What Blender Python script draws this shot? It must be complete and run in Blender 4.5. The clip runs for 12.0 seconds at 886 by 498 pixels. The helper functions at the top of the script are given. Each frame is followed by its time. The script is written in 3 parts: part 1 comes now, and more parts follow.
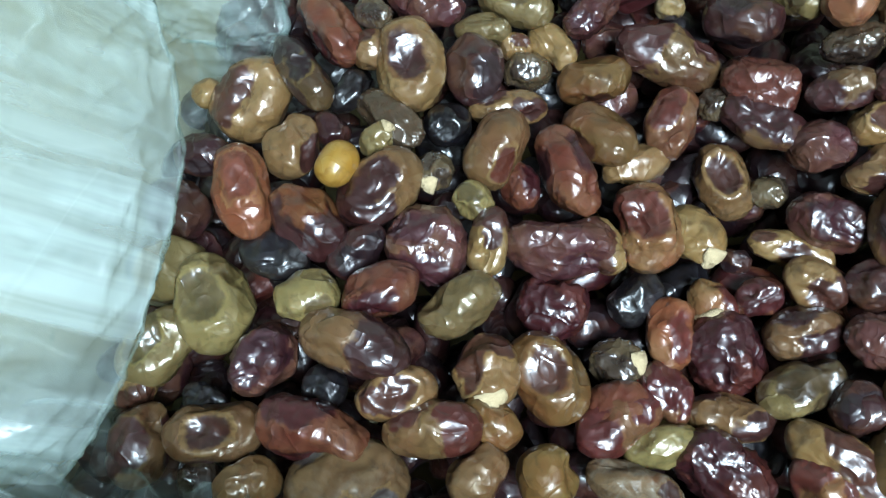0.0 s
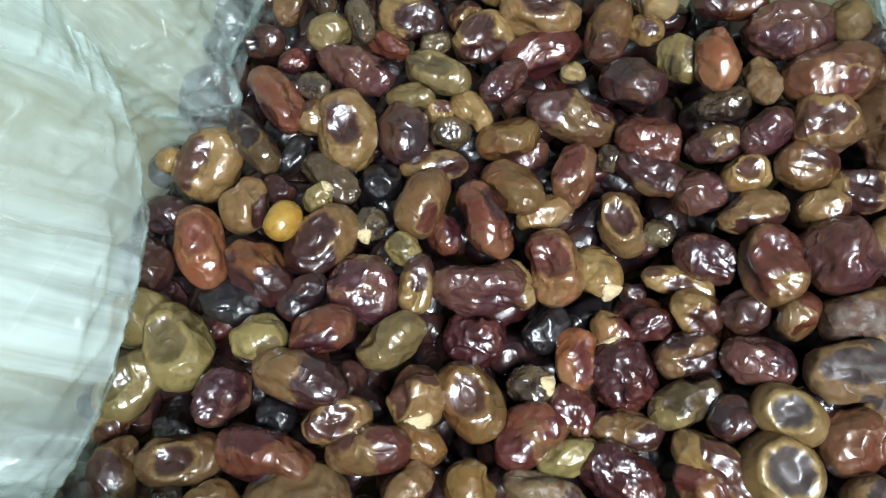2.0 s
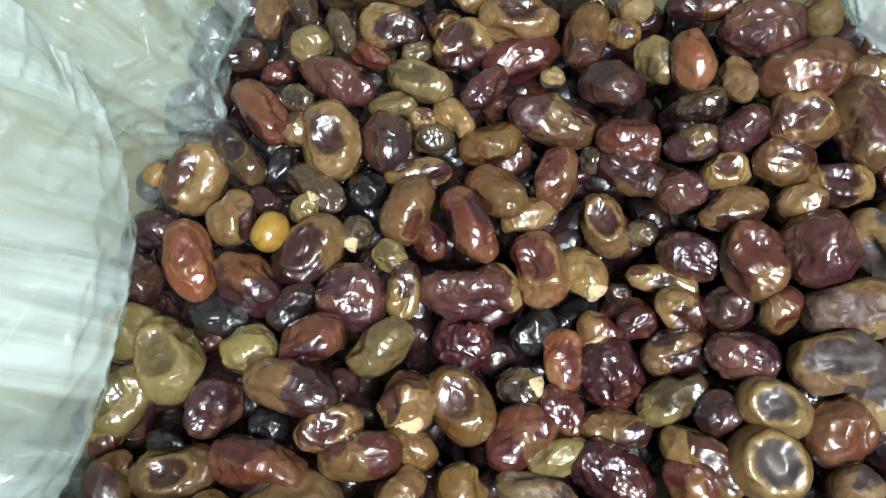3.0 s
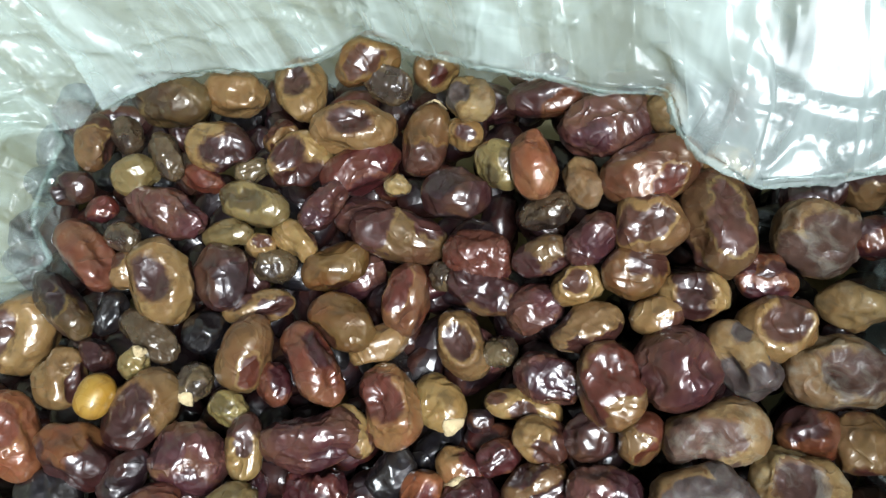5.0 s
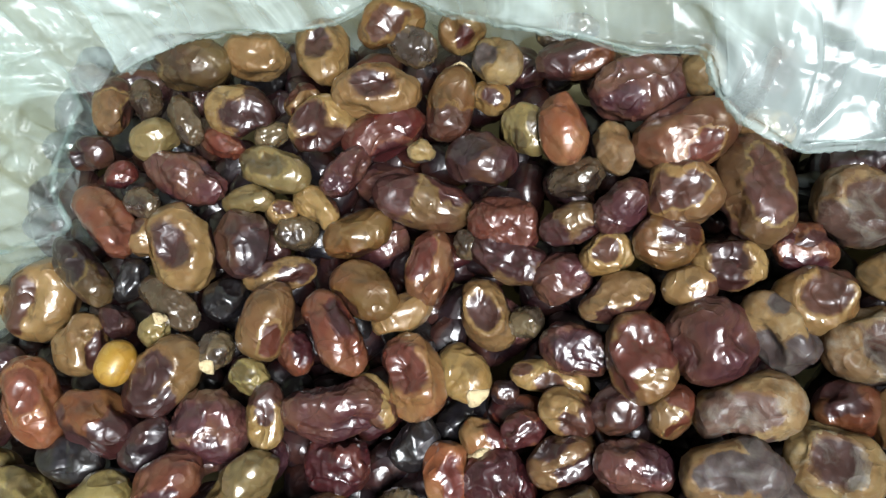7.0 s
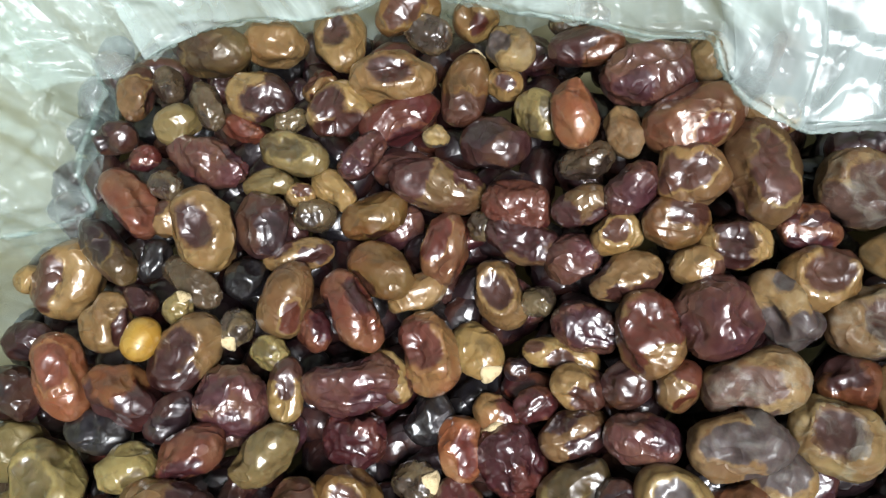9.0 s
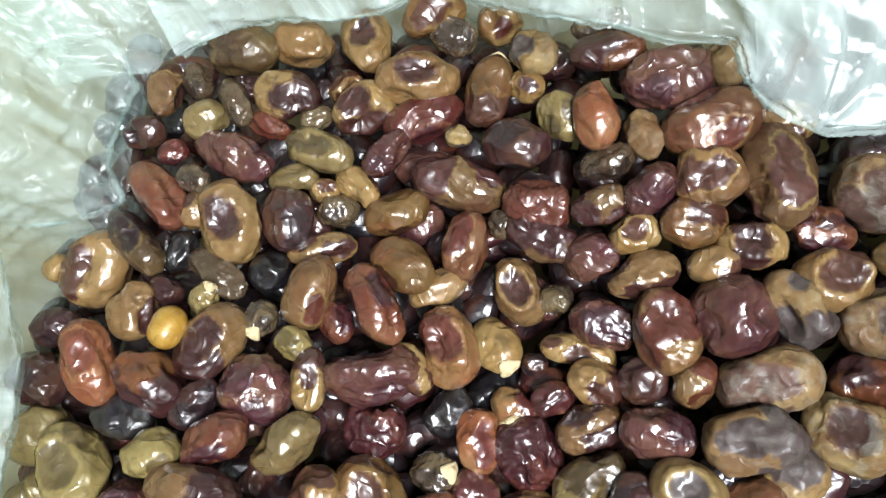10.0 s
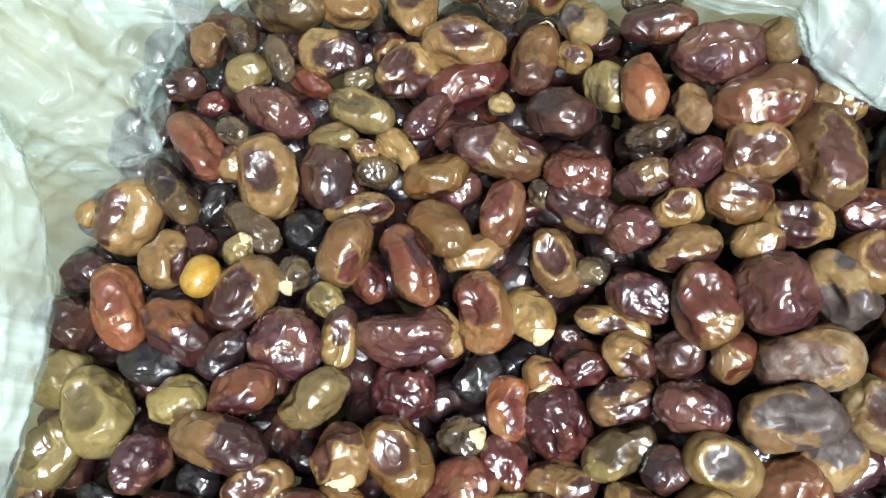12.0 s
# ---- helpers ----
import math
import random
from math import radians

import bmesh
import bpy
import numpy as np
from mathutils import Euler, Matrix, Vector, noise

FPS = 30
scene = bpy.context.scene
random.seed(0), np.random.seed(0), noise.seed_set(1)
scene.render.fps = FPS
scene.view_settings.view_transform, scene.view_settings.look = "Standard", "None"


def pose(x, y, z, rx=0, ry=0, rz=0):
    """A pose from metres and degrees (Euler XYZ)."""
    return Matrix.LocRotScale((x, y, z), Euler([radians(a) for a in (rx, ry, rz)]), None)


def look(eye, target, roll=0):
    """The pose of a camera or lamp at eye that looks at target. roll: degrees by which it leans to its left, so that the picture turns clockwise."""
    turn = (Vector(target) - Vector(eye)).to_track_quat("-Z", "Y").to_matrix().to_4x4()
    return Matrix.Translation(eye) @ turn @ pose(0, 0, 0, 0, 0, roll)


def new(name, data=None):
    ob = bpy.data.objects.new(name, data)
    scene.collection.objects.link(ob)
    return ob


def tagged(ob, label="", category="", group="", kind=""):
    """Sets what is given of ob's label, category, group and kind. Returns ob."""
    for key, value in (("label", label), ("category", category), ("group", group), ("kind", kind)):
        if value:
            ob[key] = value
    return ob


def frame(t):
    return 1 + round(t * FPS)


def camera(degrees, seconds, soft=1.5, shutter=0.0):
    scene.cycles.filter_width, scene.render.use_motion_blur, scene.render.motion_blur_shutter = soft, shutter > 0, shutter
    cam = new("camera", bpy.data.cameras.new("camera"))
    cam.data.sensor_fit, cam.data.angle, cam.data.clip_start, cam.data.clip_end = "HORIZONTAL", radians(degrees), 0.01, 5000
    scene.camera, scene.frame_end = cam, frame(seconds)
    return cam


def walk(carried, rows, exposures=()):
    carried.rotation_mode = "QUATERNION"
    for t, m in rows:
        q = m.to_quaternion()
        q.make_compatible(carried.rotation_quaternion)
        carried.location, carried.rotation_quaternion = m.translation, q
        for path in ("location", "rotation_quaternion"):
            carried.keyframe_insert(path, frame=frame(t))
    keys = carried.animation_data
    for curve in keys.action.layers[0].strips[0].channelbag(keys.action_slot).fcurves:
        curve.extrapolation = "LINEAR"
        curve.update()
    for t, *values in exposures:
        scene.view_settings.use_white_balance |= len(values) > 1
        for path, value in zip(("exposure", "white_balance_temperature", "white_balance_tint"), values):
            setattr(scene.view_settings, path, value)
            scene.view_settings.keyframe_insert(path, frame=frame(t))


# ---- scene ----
cam = camera(61.1, 12.0, soft=1.4)
PATH = [
    (0, (0.1749, 0.1261, 0.4872), (-0.3090, 0.7373, -1.7820), -26.0),
    (0.5, (0.1860, 0.1203, 0.5004), (-0.3005, 0.7809, -1.7544), -24.0),
    (1, (0.2043, 0.1265, 0.5304), (-0.2753, 0.7723, -1.7316), -24.9),
    (1.5, (0.2060, 0.1226, 0.5364), (-0.2547, 0.7964, -1.7208), -23.4),
    (2, (0.2097, 0.1292, 0.5352), (-0.2430, 0.8125, -1.7208), -23.3),
    (2.5, (0.2130, 0.1273, 0.5400), (-0.2386, 0.8288, -1.7112), -23.0),
    (4.5, (0.2570, 0.1774, 0.5268), (-0.1433, 0.9044, -1.7256), -26.0),
    (5, (0.2801, 0.2145, 0.5208), (-0.1315, 0.8959, -1.7424), -28.5),
    (5.5, (0.2779, 0.2161, 0.5064), (-0.1645, 0.8266, -1.7724), -33.2),
    (6, (0.2737, 0.2133, 0.5088), (-0.1771, 0.8119, -1.7712), -33.9),
    (6.5, (0.2723, 0.2123, 0.5112), (-0.1863, 0.8149, -1.7664), -34.0),
    (7, (0.2751, 0.2142, 0.5112), (-0.1910, 0.8097, -1.7664), -34.7),
    (9, (0.2728, 0.2025, 0.5208), (-0.2079, 0.7922, -1.7556), -35.6),
    (9.5, (0.2674, 0.1998, 0.5256), (-0.2112, 0.7941, -1.7508), -34.7),
    (10, (0.2647, 0.1918, 0.5292), (-0.2205, 0.8154, -1.7364), -33.2),
    (10.5, (0.2607, 0.1840, 0.5316), (-0.2253, 0.8347, -1.7280), -31.3),
    (11, (0.2577, 0.1810, 0.5268), (-0.2260, 0.8312, -1.7316), -30.7),
    (11.5, (0.2485, 0.1717, 0.5232), (-0.2423, 0.8160, -1.7352), -30.1),
    (12, (0.2481, 0.1694, 0.5232), (-0.2456, 0.8118, -1.7364), -29.6),
]
# the clip's own exposure and white balance: seconds, stops, kelvin, tint
EXPOSURES = [(0.0, -1.11, 5190, -3), (0.5, -0.98, 5340, -1), (1.0, -1.01, 5540, 1), (1.5, -1.09, 5690, 3), (2.5, -1.01, 5890, 5),
             (4.5, -1.11, 6190, 10), (5.0, -1.01, 5990, 6), (5.5, -1.01, 6040, 7), (6.0, -0.91, 6140, 8), (6.5, -0.81, 6140, 8), (7.0, -0.91, 6140, 8),
             (9.0, -0.89, 6190, 9), (9.5, -0.77, 6140, 8), (10.5, -0.69, 6090, 8), (12.0, -0.51, 6090, 7)]
walk(cam, [(t, look(eye, target, roll)) for t, eye, target, roll in PATH], EXPOSURES)

# ---- world and light ----
world = bpy.data.worlds.new("room_dark")
scene.world = world
world.use_nodes = True
world.node_tree.nodes["Background"].inputs[0].default_value = (0.8, 0.9, 1.0, 1)
world.node_tree.nodes["Background"].inputs[1].default_value = 0.02

LAMP_AT = (1.12, -0.70, 2.40)
lamp_data = bpy.data.lights.new("ceiling_lamp_light", "AREA")
lamp_data.shape, lamp_data.size, lamp_data.size_y = "RECTANGLE", 1.3, 0.9
lamp_data.energy, lamp_data.color = 530.0, (0.98, 1.0, 0.99)
lamp = new("ceiling_lamp_light", lamp_data)
lamp.matrix_world = look(LAMP_AT, (LAMP_AT[0], LAMP_AT[1] + 0.001, 0.0), 90)


# ---- materials ----
def nodes_of(name):
    mat = bpy.data.materials.new(name)
    mat.use_nodes = True
    nt = mat.node_tree
    return mat, nt, nt.nodes["Principled BSDF"], nt.nodes["Material Output"]


def add(nt, kind, **values):
    n = nt.nodes.new(kind)
    for key, v in values.items():
        n.inputs[key].default_value = v
    return n


def ramp(nt, fac, stops):
    n = nt.nodes.new("ShaderNodeValToRGB")
    while len(n.color_ramp.elements) < len(stops):
        n.color_ramp.elements.new(0.5)
    for e, (p, c) in zip(n.color_ramp.elements, stops):
        e.position, e.color = p, (*c, 1)
    nt.links.new(fac, n.inputs[0])
    return n.outputs[0]


def mixc(nt, fac, a, b, blend="MIX"):
    n = nt.nodes.new("ShaderNodeMix")
    n.data_type, n.blend_type = "RGBA", blend
    for v, i in ((fac, 0), (a, 6), (b, 7)):
        if hasattr(v, "node"):
            nt.links.new(v, n.inputs[i])
        elif i == 0:
            n.inputs[0].default_value = v
        else:
            n.inputs[i].default_value = (*v, 1)
    return n.outputs[2]


def mathn(nt, op, a, b=0.0):
    n = nt.nodes.new("ShaderNodeMath")
    n.operation = op
    for v, i in ((a, 0), (b, 1)):
        if hasattr(v, "node"):
            nt.links.new(v, n.inputs[i])
        else:
            n.inputs[i].default_value = v
    return n.outputs[0]


def date_material(name, skin, flesh, warm, rough=0.33, crease=0.5, bloom=0.0, gloss=1.0):
    """Blistered date skin over darker flesh; 'flesh' marks where the skin clings to it."""
    mat, nt, bsdf, _ = nodes_of(name)
    info = nt.nodes.new("ShaderNodeObjectInfo")
    coord = nt.nodes.new("ShaderNodeTexCoord")
    shift = nt.nodes.new("ShaderNodeVectorMath")
    shift.operation = "MULTIPLY_ADD"
    shift.inputs[1].default_value = (1, 1, 1)
    off = nt.nodes.new("ShaderNodeCombineXYZ")
    for i, k in enumerate((3.1, 7.7, 5.3)):
        nt.links.new(mathn(nt, "MULTIPLY", info.outputs["Random"], k), off.inputs[i])
    nt.links.new(coord.outputs["Object"], shift.inputs[0])
    nt.links.new(off.outputs[0], shift.inputs[2])
    p = shift.outputs[0]

    def noise_at(scale, detail=3.0, rough_=0.55, dist=0.0):
        n = add(nt, "ShaderNodeTexNoise", Scale=scale, Detail=detail, Roughness=rough_, Distortion=dist)
        nt.links.new(p, n.inputs["Vector"])
        return n.outputs["Fac"]

    mark = nt.nodes.new("ShaderNodeAttribute")
    mark.attribute_name = "flesh"
    broad, fine, grain = noise_at(50, 2), noise_at(150, 3, 0.5, 0.4), noise_at(1100, 2)
    # ragged rim between blister and flesh
    edge = mathn(nt, "ADD", mark.outputs["Fac"], mathn(nt, "MULTIPLY", mathn(nt, "SUBTRACT", noise_at(230, 4, 0.6, 0.6), 0.5), 0.8))
    mask = ramp(nt, edge, [(0.30, (0, 0, 0)), (0.60, (1, 1, 1))])
    skin_c = mixc(nt, ramp(nt, broad, [(0.35, (0, 0, 0)), (0.68, (1, 1, 1))]), skin, warm)
    # brown stains that show through thin skin, and pale flecks where it has lifted
    stain = ramp(nt, noise_at(95, 4, 0.6, 1.2), [(0.54, (0, 0, 0)), (0.66, (0.75, 0.75, 0.75))])
    skin_c = mixc(nt, stain, skin_c, tuple(0.35 * a + 0.3 * b_ for a, b_ in zip(skin, flesh)))
    skin_c = mixc(nt, ramp(nt, fine, [(0.28, (0.5, 0.5, 0.5)), (0.42, (0, 0, 0))]), skin_c, tuple(min(1, 1.35 * a + 0.02) for a in skin))
    flesh_c = mixc(nt, ramp(nt, fine, [(0.4, (0, 0, 0)), (0.75, (1, 1, 1))]), flesh, tuple(min(1, 1.7 * a + 0.006) for a in flesh))
    col = mixc(nt, mask, skin_c, flesh_c)
    hue = add(nt, "ShaderNodeHueSaturation", Fac=1.0, Saturation=1.03)
    nt.links.new(mathn(nt, "ADD", mathn(nt, "MULTIPLY", info.outputs["Random"], 0.022), 0.488), hue.inputs["Hue"])
    nt.links.new(mathn(nt, "ADD", mathn(nt, "MULTIPLY", info.outputs["Random"], 0.22), 0.24), hue.inputs["Value"])
    nt.links.new(col, hue.inputs["Color"])
    out = hue.outputs[0]
    if bloom:
        dust = ramp(nt, noise_at(80, 5, 0.66, 0.8), [(0.47, (0, 0, 0)), (0.68, (bloom, bloom, bloom))])
        out = mixc(nt, dust, out, (0.24, 0.24, 0.20))
    nt.links.new(out, bsdf.inputs["Base Color"])
    rr = nt.nodes.new("ShaderNodeMapRange")
    rr.inputs[3].default_value, rr.inputs[4].default_value = rough - 0.06, rough + 0.14
    nt.links.new(fine, rr.inputs[0])
    nt.links.new(rr.outputs[0], bsdf.inputs["Roughness"])
    bsdf.inputs["Specular IOR Level"].default_value = 0.55 * (0.3 + 0.7 * gloss)
    sheen = mixc(nt, mask, tuple(min(1, 0.42 + 1.7 * a) for a in skin), (0.95, 0.88, 0.90))
    nt.links.new(sheen, bsdf.inputs["Specular Tint"])
    bsdf.inputs["Coat Weight"].default_value = 0.75 * gloss
    cr = nt.nodes.new("ShaderNodeMapRange")
    cr.inputs[1].default_value, cr.inputs[2].default_value = 0.35, 0.7
    cr.inputs[3].default_value, cr.inputs[4].default_value = 0.13, 0.30
    nt.links.new(broad, cr.inputs[0])
    nt.links.new(cr.outputs[0], bsdf.inputs["Coat Roughness"])
    bsdf.inputs["Coat IOR"].default_value = 1.5
    bsdf.inputs["Subsurface Weight"].default_value = 0.12
    bsdf.inputs["Subsurface Radius"].default_value = (1.0, 0.45, 0.2)
    bsdf.inputs["Subsurface Scale"].default_value = 0.003
    # creases of the dried skin: long folds, short crumples, grain
    folds = mathn(nt, "ABSOLUTE", mathn(nt, "SUBTRACT", noise_at(62, 1.0, 0.4, 0.7), 0.5), 0.0)
    crumple = mathn(nt, "ABSOLUTE", mathn(nt, "SUBTRACT", noise_at(130, 1.0, 0.4, 0.5), 0.5), 0.0)
    height = mathn(nt, "ADD", mathn(nt, "MULTIPLY", folds, -1.3), mathn(nt, "MULTIPLY", crumple, -0.3))
    height = mathn(nt, "ADD", height, mathn(nt, "MULTIPLY", ramp(nt, folds, [(0.0, (1, 1, 1)), (0.06, (0, 0, 0))]), 0.12))
    height = mathn(nt, "ADD", height, mathn(nt, "MULTIPLY", ramp(nt, crumple, [(0.0, (1, 1, 1)), (0.08, (0, 0, 0))]), 0.03))
    height = mathn(nt, "ADD", height, mathn(nt, "MULTIPLY", grain, 0.008))
    bump = add(nt, "ShaderNodeBump", Strength=min(1.0, 1.5 * crease), Distance=0.0018)
    nt.links.new(height, bump.inputs["Height"])
    nt.links.new(bump.outputs[0], bsdf.inputs["Normal"])
    nt.links.new(bump.outputs[0], bsdf.inputs["Coat Normal"])
    return mat


TAN, OLIVE, PLUM = (0.33, 0.205, 0.088), (0.29, 0.215, 0.085), (0.062, 0.019, 0.023)
# kind: material arguments, share of bare flesh, wrinkle depth, label
KINDS = {
    "T": (dict(skin=TAN, flesh=(0.075, 0.026, 0.016), warm=(0.29, 0.155, 0.058)), 0.22, 0.030, "tan brown date with glossy blistered skin"),
    "TD": (dict(skin=(0.31, 0.19, 0.080), flesh=(0.056, 0.019, 0.014), warm=(0.24, 0.13, 0.05)), 0.36, 0.035, "tan date with dark brown sunken patches"),
    "DT": (dict(skin=(0.18, 0.12, 0.045), flesh=(0.026, 0.012, 0.012), warm=(0.08, 0.04, 0.02)), 0.62, 0.035, "dark brown date with a tan blister"),
    "TO": (dict(skin=(0.24, 0.145, 0.048), flesh=(0.085, 0.032, 0.018), warm=(0.23, 0.10, 0.034)), 0.26, 0.020, "orange-brown date with smooth glossy skin"),
    "TR": (dict(skin=(0.26, 0.16, 0.065), flesh=(0.10, 0.026, 0.016), warm=(0.22, 0.105, 0.045)), 0.22, 0.030, "tan date with reddish brown patches"),
    "TG": (dict(skin=(0.32, 0.215, 0.105), flesh=(0.10, 0.052, 0.038), warm=(0.22, 0.115, 0.055), rough=0.55, bloom=0.30, gloss=0.10), 0.40, 0.035, "tan date with a dull whitish bloom"),
    "R": (dict(skin=(0.14, 0.034, 0.024), flesh=(0.058, 0.012, 0.013), warm=(0.21, 0.085, 0.045)), 0.42, 0.035, "reddish brown date with glossy wrinkled skin"),
    "RD": (dict(skin=(0.17, 0.052, 0.024), flesh=(0.052, 0.015, 0.013), warm=(0.21, 0.095, 0.04)), 0.55, 0.020, "dark red-brown date with smooth shiny skin"),
    "RT": (dict(skin=(0.29, 0.155, 0.068), flesh=(0.105, 0.024, 0.018), warm=(0.22, 0.075, 0.035)), 0.34, 0.035, "red-brown date with tan blistered skin"),
    "RW": (dict(skin=(0.125, 0.035, 0.026), flesh=(0.060, 0.012, 0.013), warm=(0.14, 0.05, 0.035), crease=0.9), 0.50, 0.075, "crimson brown date, deeply crumpled and shiny"),
    "O": (dict(skin=(0.27, 0.085, 0.040), flesh=(0.14, 0.034, 0.022), warm=(0.32, 0.15, 0.07)), 0.30, 0.018, "orange-red date with smooth glossy skin"),
    "Y": (dict(skin=OLIVE, flesh=(0.11, 0.075, 0.028), warm=(0.30, 0.215, 0.085)), 0.22, 0.028, "olive yellow date with loose glossy skin"),
    "YS": (dict(skin=(0.36, 0.25, 0.10), flesh=(0.085, 0.066, 0.060), warm=(0.32, 0.20, 0.075), rough=0.36, crease=0.14, gloss=0.45), 0.12, 0.010, "olive tan date with a smooth rolled rim and hollow end"),
    "K": (dict(skin=(0.52, 0.27, 0.045), flesh=(0.44, 0.20, 0.03), warm=(0.56, 0.33, 0.07), crease=0.15), 0.10, 0.006, "small bright yellow unripe date, smooth"),
    "D": (dict(skin=(0.050, 0.018, 0.020), flesh=(0.024, 0.010, 0.012), warm=(0.10, 0.042, 0.024)), 0.40, 0.035, "dark plum brown date with shiny skin"),
    "P": (dict(skin=(0.110, 0.038, 0.040), flesh=PLUM, warm=(0.16, 0.072, 0.042), crease=0.8), 0.45, 0.055, "purple brown date with wrinkled shiny skin"),
    "PT": (dict(skin=(0.24, 0.15, 0.062), flesh=(0.070, 0.024, 0.020), warm=(0.17, 0.080, 0.040)), 0.52, 0.040, "purple brown date with tan skin at the ends"),
    "B": (dict(skin=(0.014, 0.011, 0.013), flesh=(0.010, 0.008, 0.011), warm=(0.026, 0.020, 0.018)), 0.40, 0.035, "nearly black shrunken date, glossy"),
    "G": (dict(skin=(0.33, 0.215, 0.095), flesh=(0.080, 0.056, 0.050), warm=(0.23, 0.125, 0.055), rough=0.52, bloom=0.14, gloss=0.15, crease=0.3), 0.24, 0.045, "tan date with dull grey sunken patches"),
    "W": (dict(skin=(0.125, 0.085, 0.048), flesh=(0.055, 0.036, 0.024), warm=(0.16, 0.11, 0.06), rough=0.25, crease=0.30), 0.50, 0.062, "shrivelled dark date with crumpled foil-like skin"),
}
DATE_MATS = {k: date_material("date_skin_" + k.lower(), **v[0]) for k, v in KINDS.items()}

CALYX, nt, b, _ = nodes_of("dry_calyx")
n = add(nt, "ShaderNodeTexNoise", Scale=700.0, Detail=4.0)
nt.links.new(ramp(nt, n.outputs["Fac"], [(0.3, (0.28, 0.19, 0.09)), (0.7, (0.58, 0.47, 0.28))]), b.inputs["Base Color"])
b.inputs["Roughness"].default_value = 0.6
bp = add(nt, "ShaderNodeBump", Strength=0.6, Distance=0.0008)
nt.links.new(n.outputs["Fac"], bp.inputs["Height"])
nt.links.new(bp.outputs[0], b.inputs["Normal"])

# clear polythene, whitened in streaks along its pleats and at its kinks
FILM, nt, b, out = nodes_of("polythene_film")
b.inputs["Base Color"].default_value = (0.66, 0.75, 0.73, 1)
b.inputs["Roughness"].default_value = 0.20
b.inputs["Specular IOR Level"].default_value = 1.0
c = nt.nodes.new("ShaderNodeTexCoord")
uvn = nt.nodes.new("ShaderNodeUVMap")
uvn.uv_map = "sheet"


def sheet_noise(across, along, detail, rough_, dist):
    m = nt.nodes.new("ShaderNodeMapping")
    m.inputs["Scale"].default_value = (across, along, 1.0)
    nt.links.new(uvn.outputs[0], m.inputs["Vector"])
    k = add(nt, "ShaderNodeTexNoise", Scale=1.0, Detail=detail, Roughness=rough_, Distortion=dist)
    nt.links.new(m.outputs[0], k.inputs["Vector"])
    return k.outputs["Fac"]


def ridge_of(value, width):
    off = mathn(nt, "ABSOLUTE", mathn(nt, "SUBTRACT", value, 0.5), 0.0)
    return ramp(nt, off, [(0.0, (1, 1, 1)), (width, (0, 0, 0))])


haze_n = sheet_noise(9.0, 5.0, 2.0, 0.45, 0.6)
streak = sheet_noise(38.0, 5.0, 3.0, 0.55, 1.1)
pleats = ridge_of(sheet_noise(20.0, 3.0, 1.0, 0.5, 1.0), 0.022)
kinks = ridge_of(sheet_noise(9.0, 11.0, 1.0, 0.5, 0.8), 0.012)
bp = add(nt, "ShaderNodeBump", Strength=0.6, Distance=0.0035)
lift = mathn(nt, "ADD", mathn(nt, "MULTIPLY", streak, 0.9), mathn(nt, "ADD", mathn(nt, "MULTIPLY", pleats, 0.25), mathn(nt, "MULTIPLY", kinks, 0.12)))
nt.links.new(mathn(nt, "ADD", lift, haze_n), bp.inputs["Height"])
nt.links.new(bp.outputs[0], b.inputs["Normal"])
tl = add(nt, "ShaderNodeBsdfTranslucent", Color=(0.55, 0.66, 0.65, 1))
half = add(nt, "ShaderNodeMixShader", Fac=0.40)
nt.links.new(b.outputs[0], half.inputs[1])
nt.links.new(tl.outputs[0], half.inputs[2])
clear = add(nt, "ShaderNodeBsdfTransparent", Color=(0.95, 0.98, 0.97, 1))
haze = nt.nodes.new("ShaderNodeMapRange")
haze.inputs[1].default_value, haze.inputs[2].default_value = 0.40, 0.64
haze.inputs[3].default_value, haze.inputs[4].default_value = 0.02, 0.34
nt.links.new(mathn(nt, "ADD", mathn(nt, "MULTIPLY", haze_n, 0.4), mathn(nt, "MULTIPLY", streak, 0.6)), haze.inputs[0])
film_mix = nt.nodes.new("ShaderNodeMixShader")
white = mathn(nt, "ADD", mathn(nt, "MULTIPLY", pleats, 0.06), mathn(nt, "MULTIPLY", kinks, 0.03))
nt.links.new(mathn(nt, "ADD", haze.outputs[0], white), film_mix.inputs[0])
nt.links.new(clear.outputs[0], film_mix.inputs[1])
nt.links.new(half.outputs[0], film_mix.inputs[2])
nt.links.new(film_mix.outputs[0], out.inputs[0])
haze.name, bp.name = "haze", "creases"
# a milkier, less creased copy of the film for some of the folds
FILM_MILKY = FILM.copy()
FILM_MILKY.name = "polythene_film_milky"
FILM_MILKY.node_tree.nodes["haze"].inputs[3].default_value = 0.16
FILM_MILKY.node_tree.nodes["haze"].inputs[4].default_value = 0.54
FILM_MILKY.node_tree.nodes["creases"].inputs["Strength"].default_value = 0.30


def plain(name, a, b_, scale, rough, bump_d=0.0005):
    mat, nt, b, _ = nodes_of(name)
    n = add(nt, "ShaderNodeTexNoise", Scale=scale, Detail=6.0, Roughness=0.6)
    c = nt.nodes.new("ShaderNodeTexCoord")
    nt.links.new(c.outputs["Object"], n.inputs["Vector"])
    nt.links.new(ramp(nt, n.outputs["Fac"], [(0.35, a), (0.65, b_)]), b.inputs["Base Color"])
    b.inputs["Roughness"].default_value = rough
    bp = add(nt, "ShaderNodeBump", Strength=0.4, Distance=bump_d)
    nt.links.new(n.outputs["Fac"], bp.inputs["Height"])
    nt.links.new(bp.outputs[0], b.inputs["Normal"])
    return mat


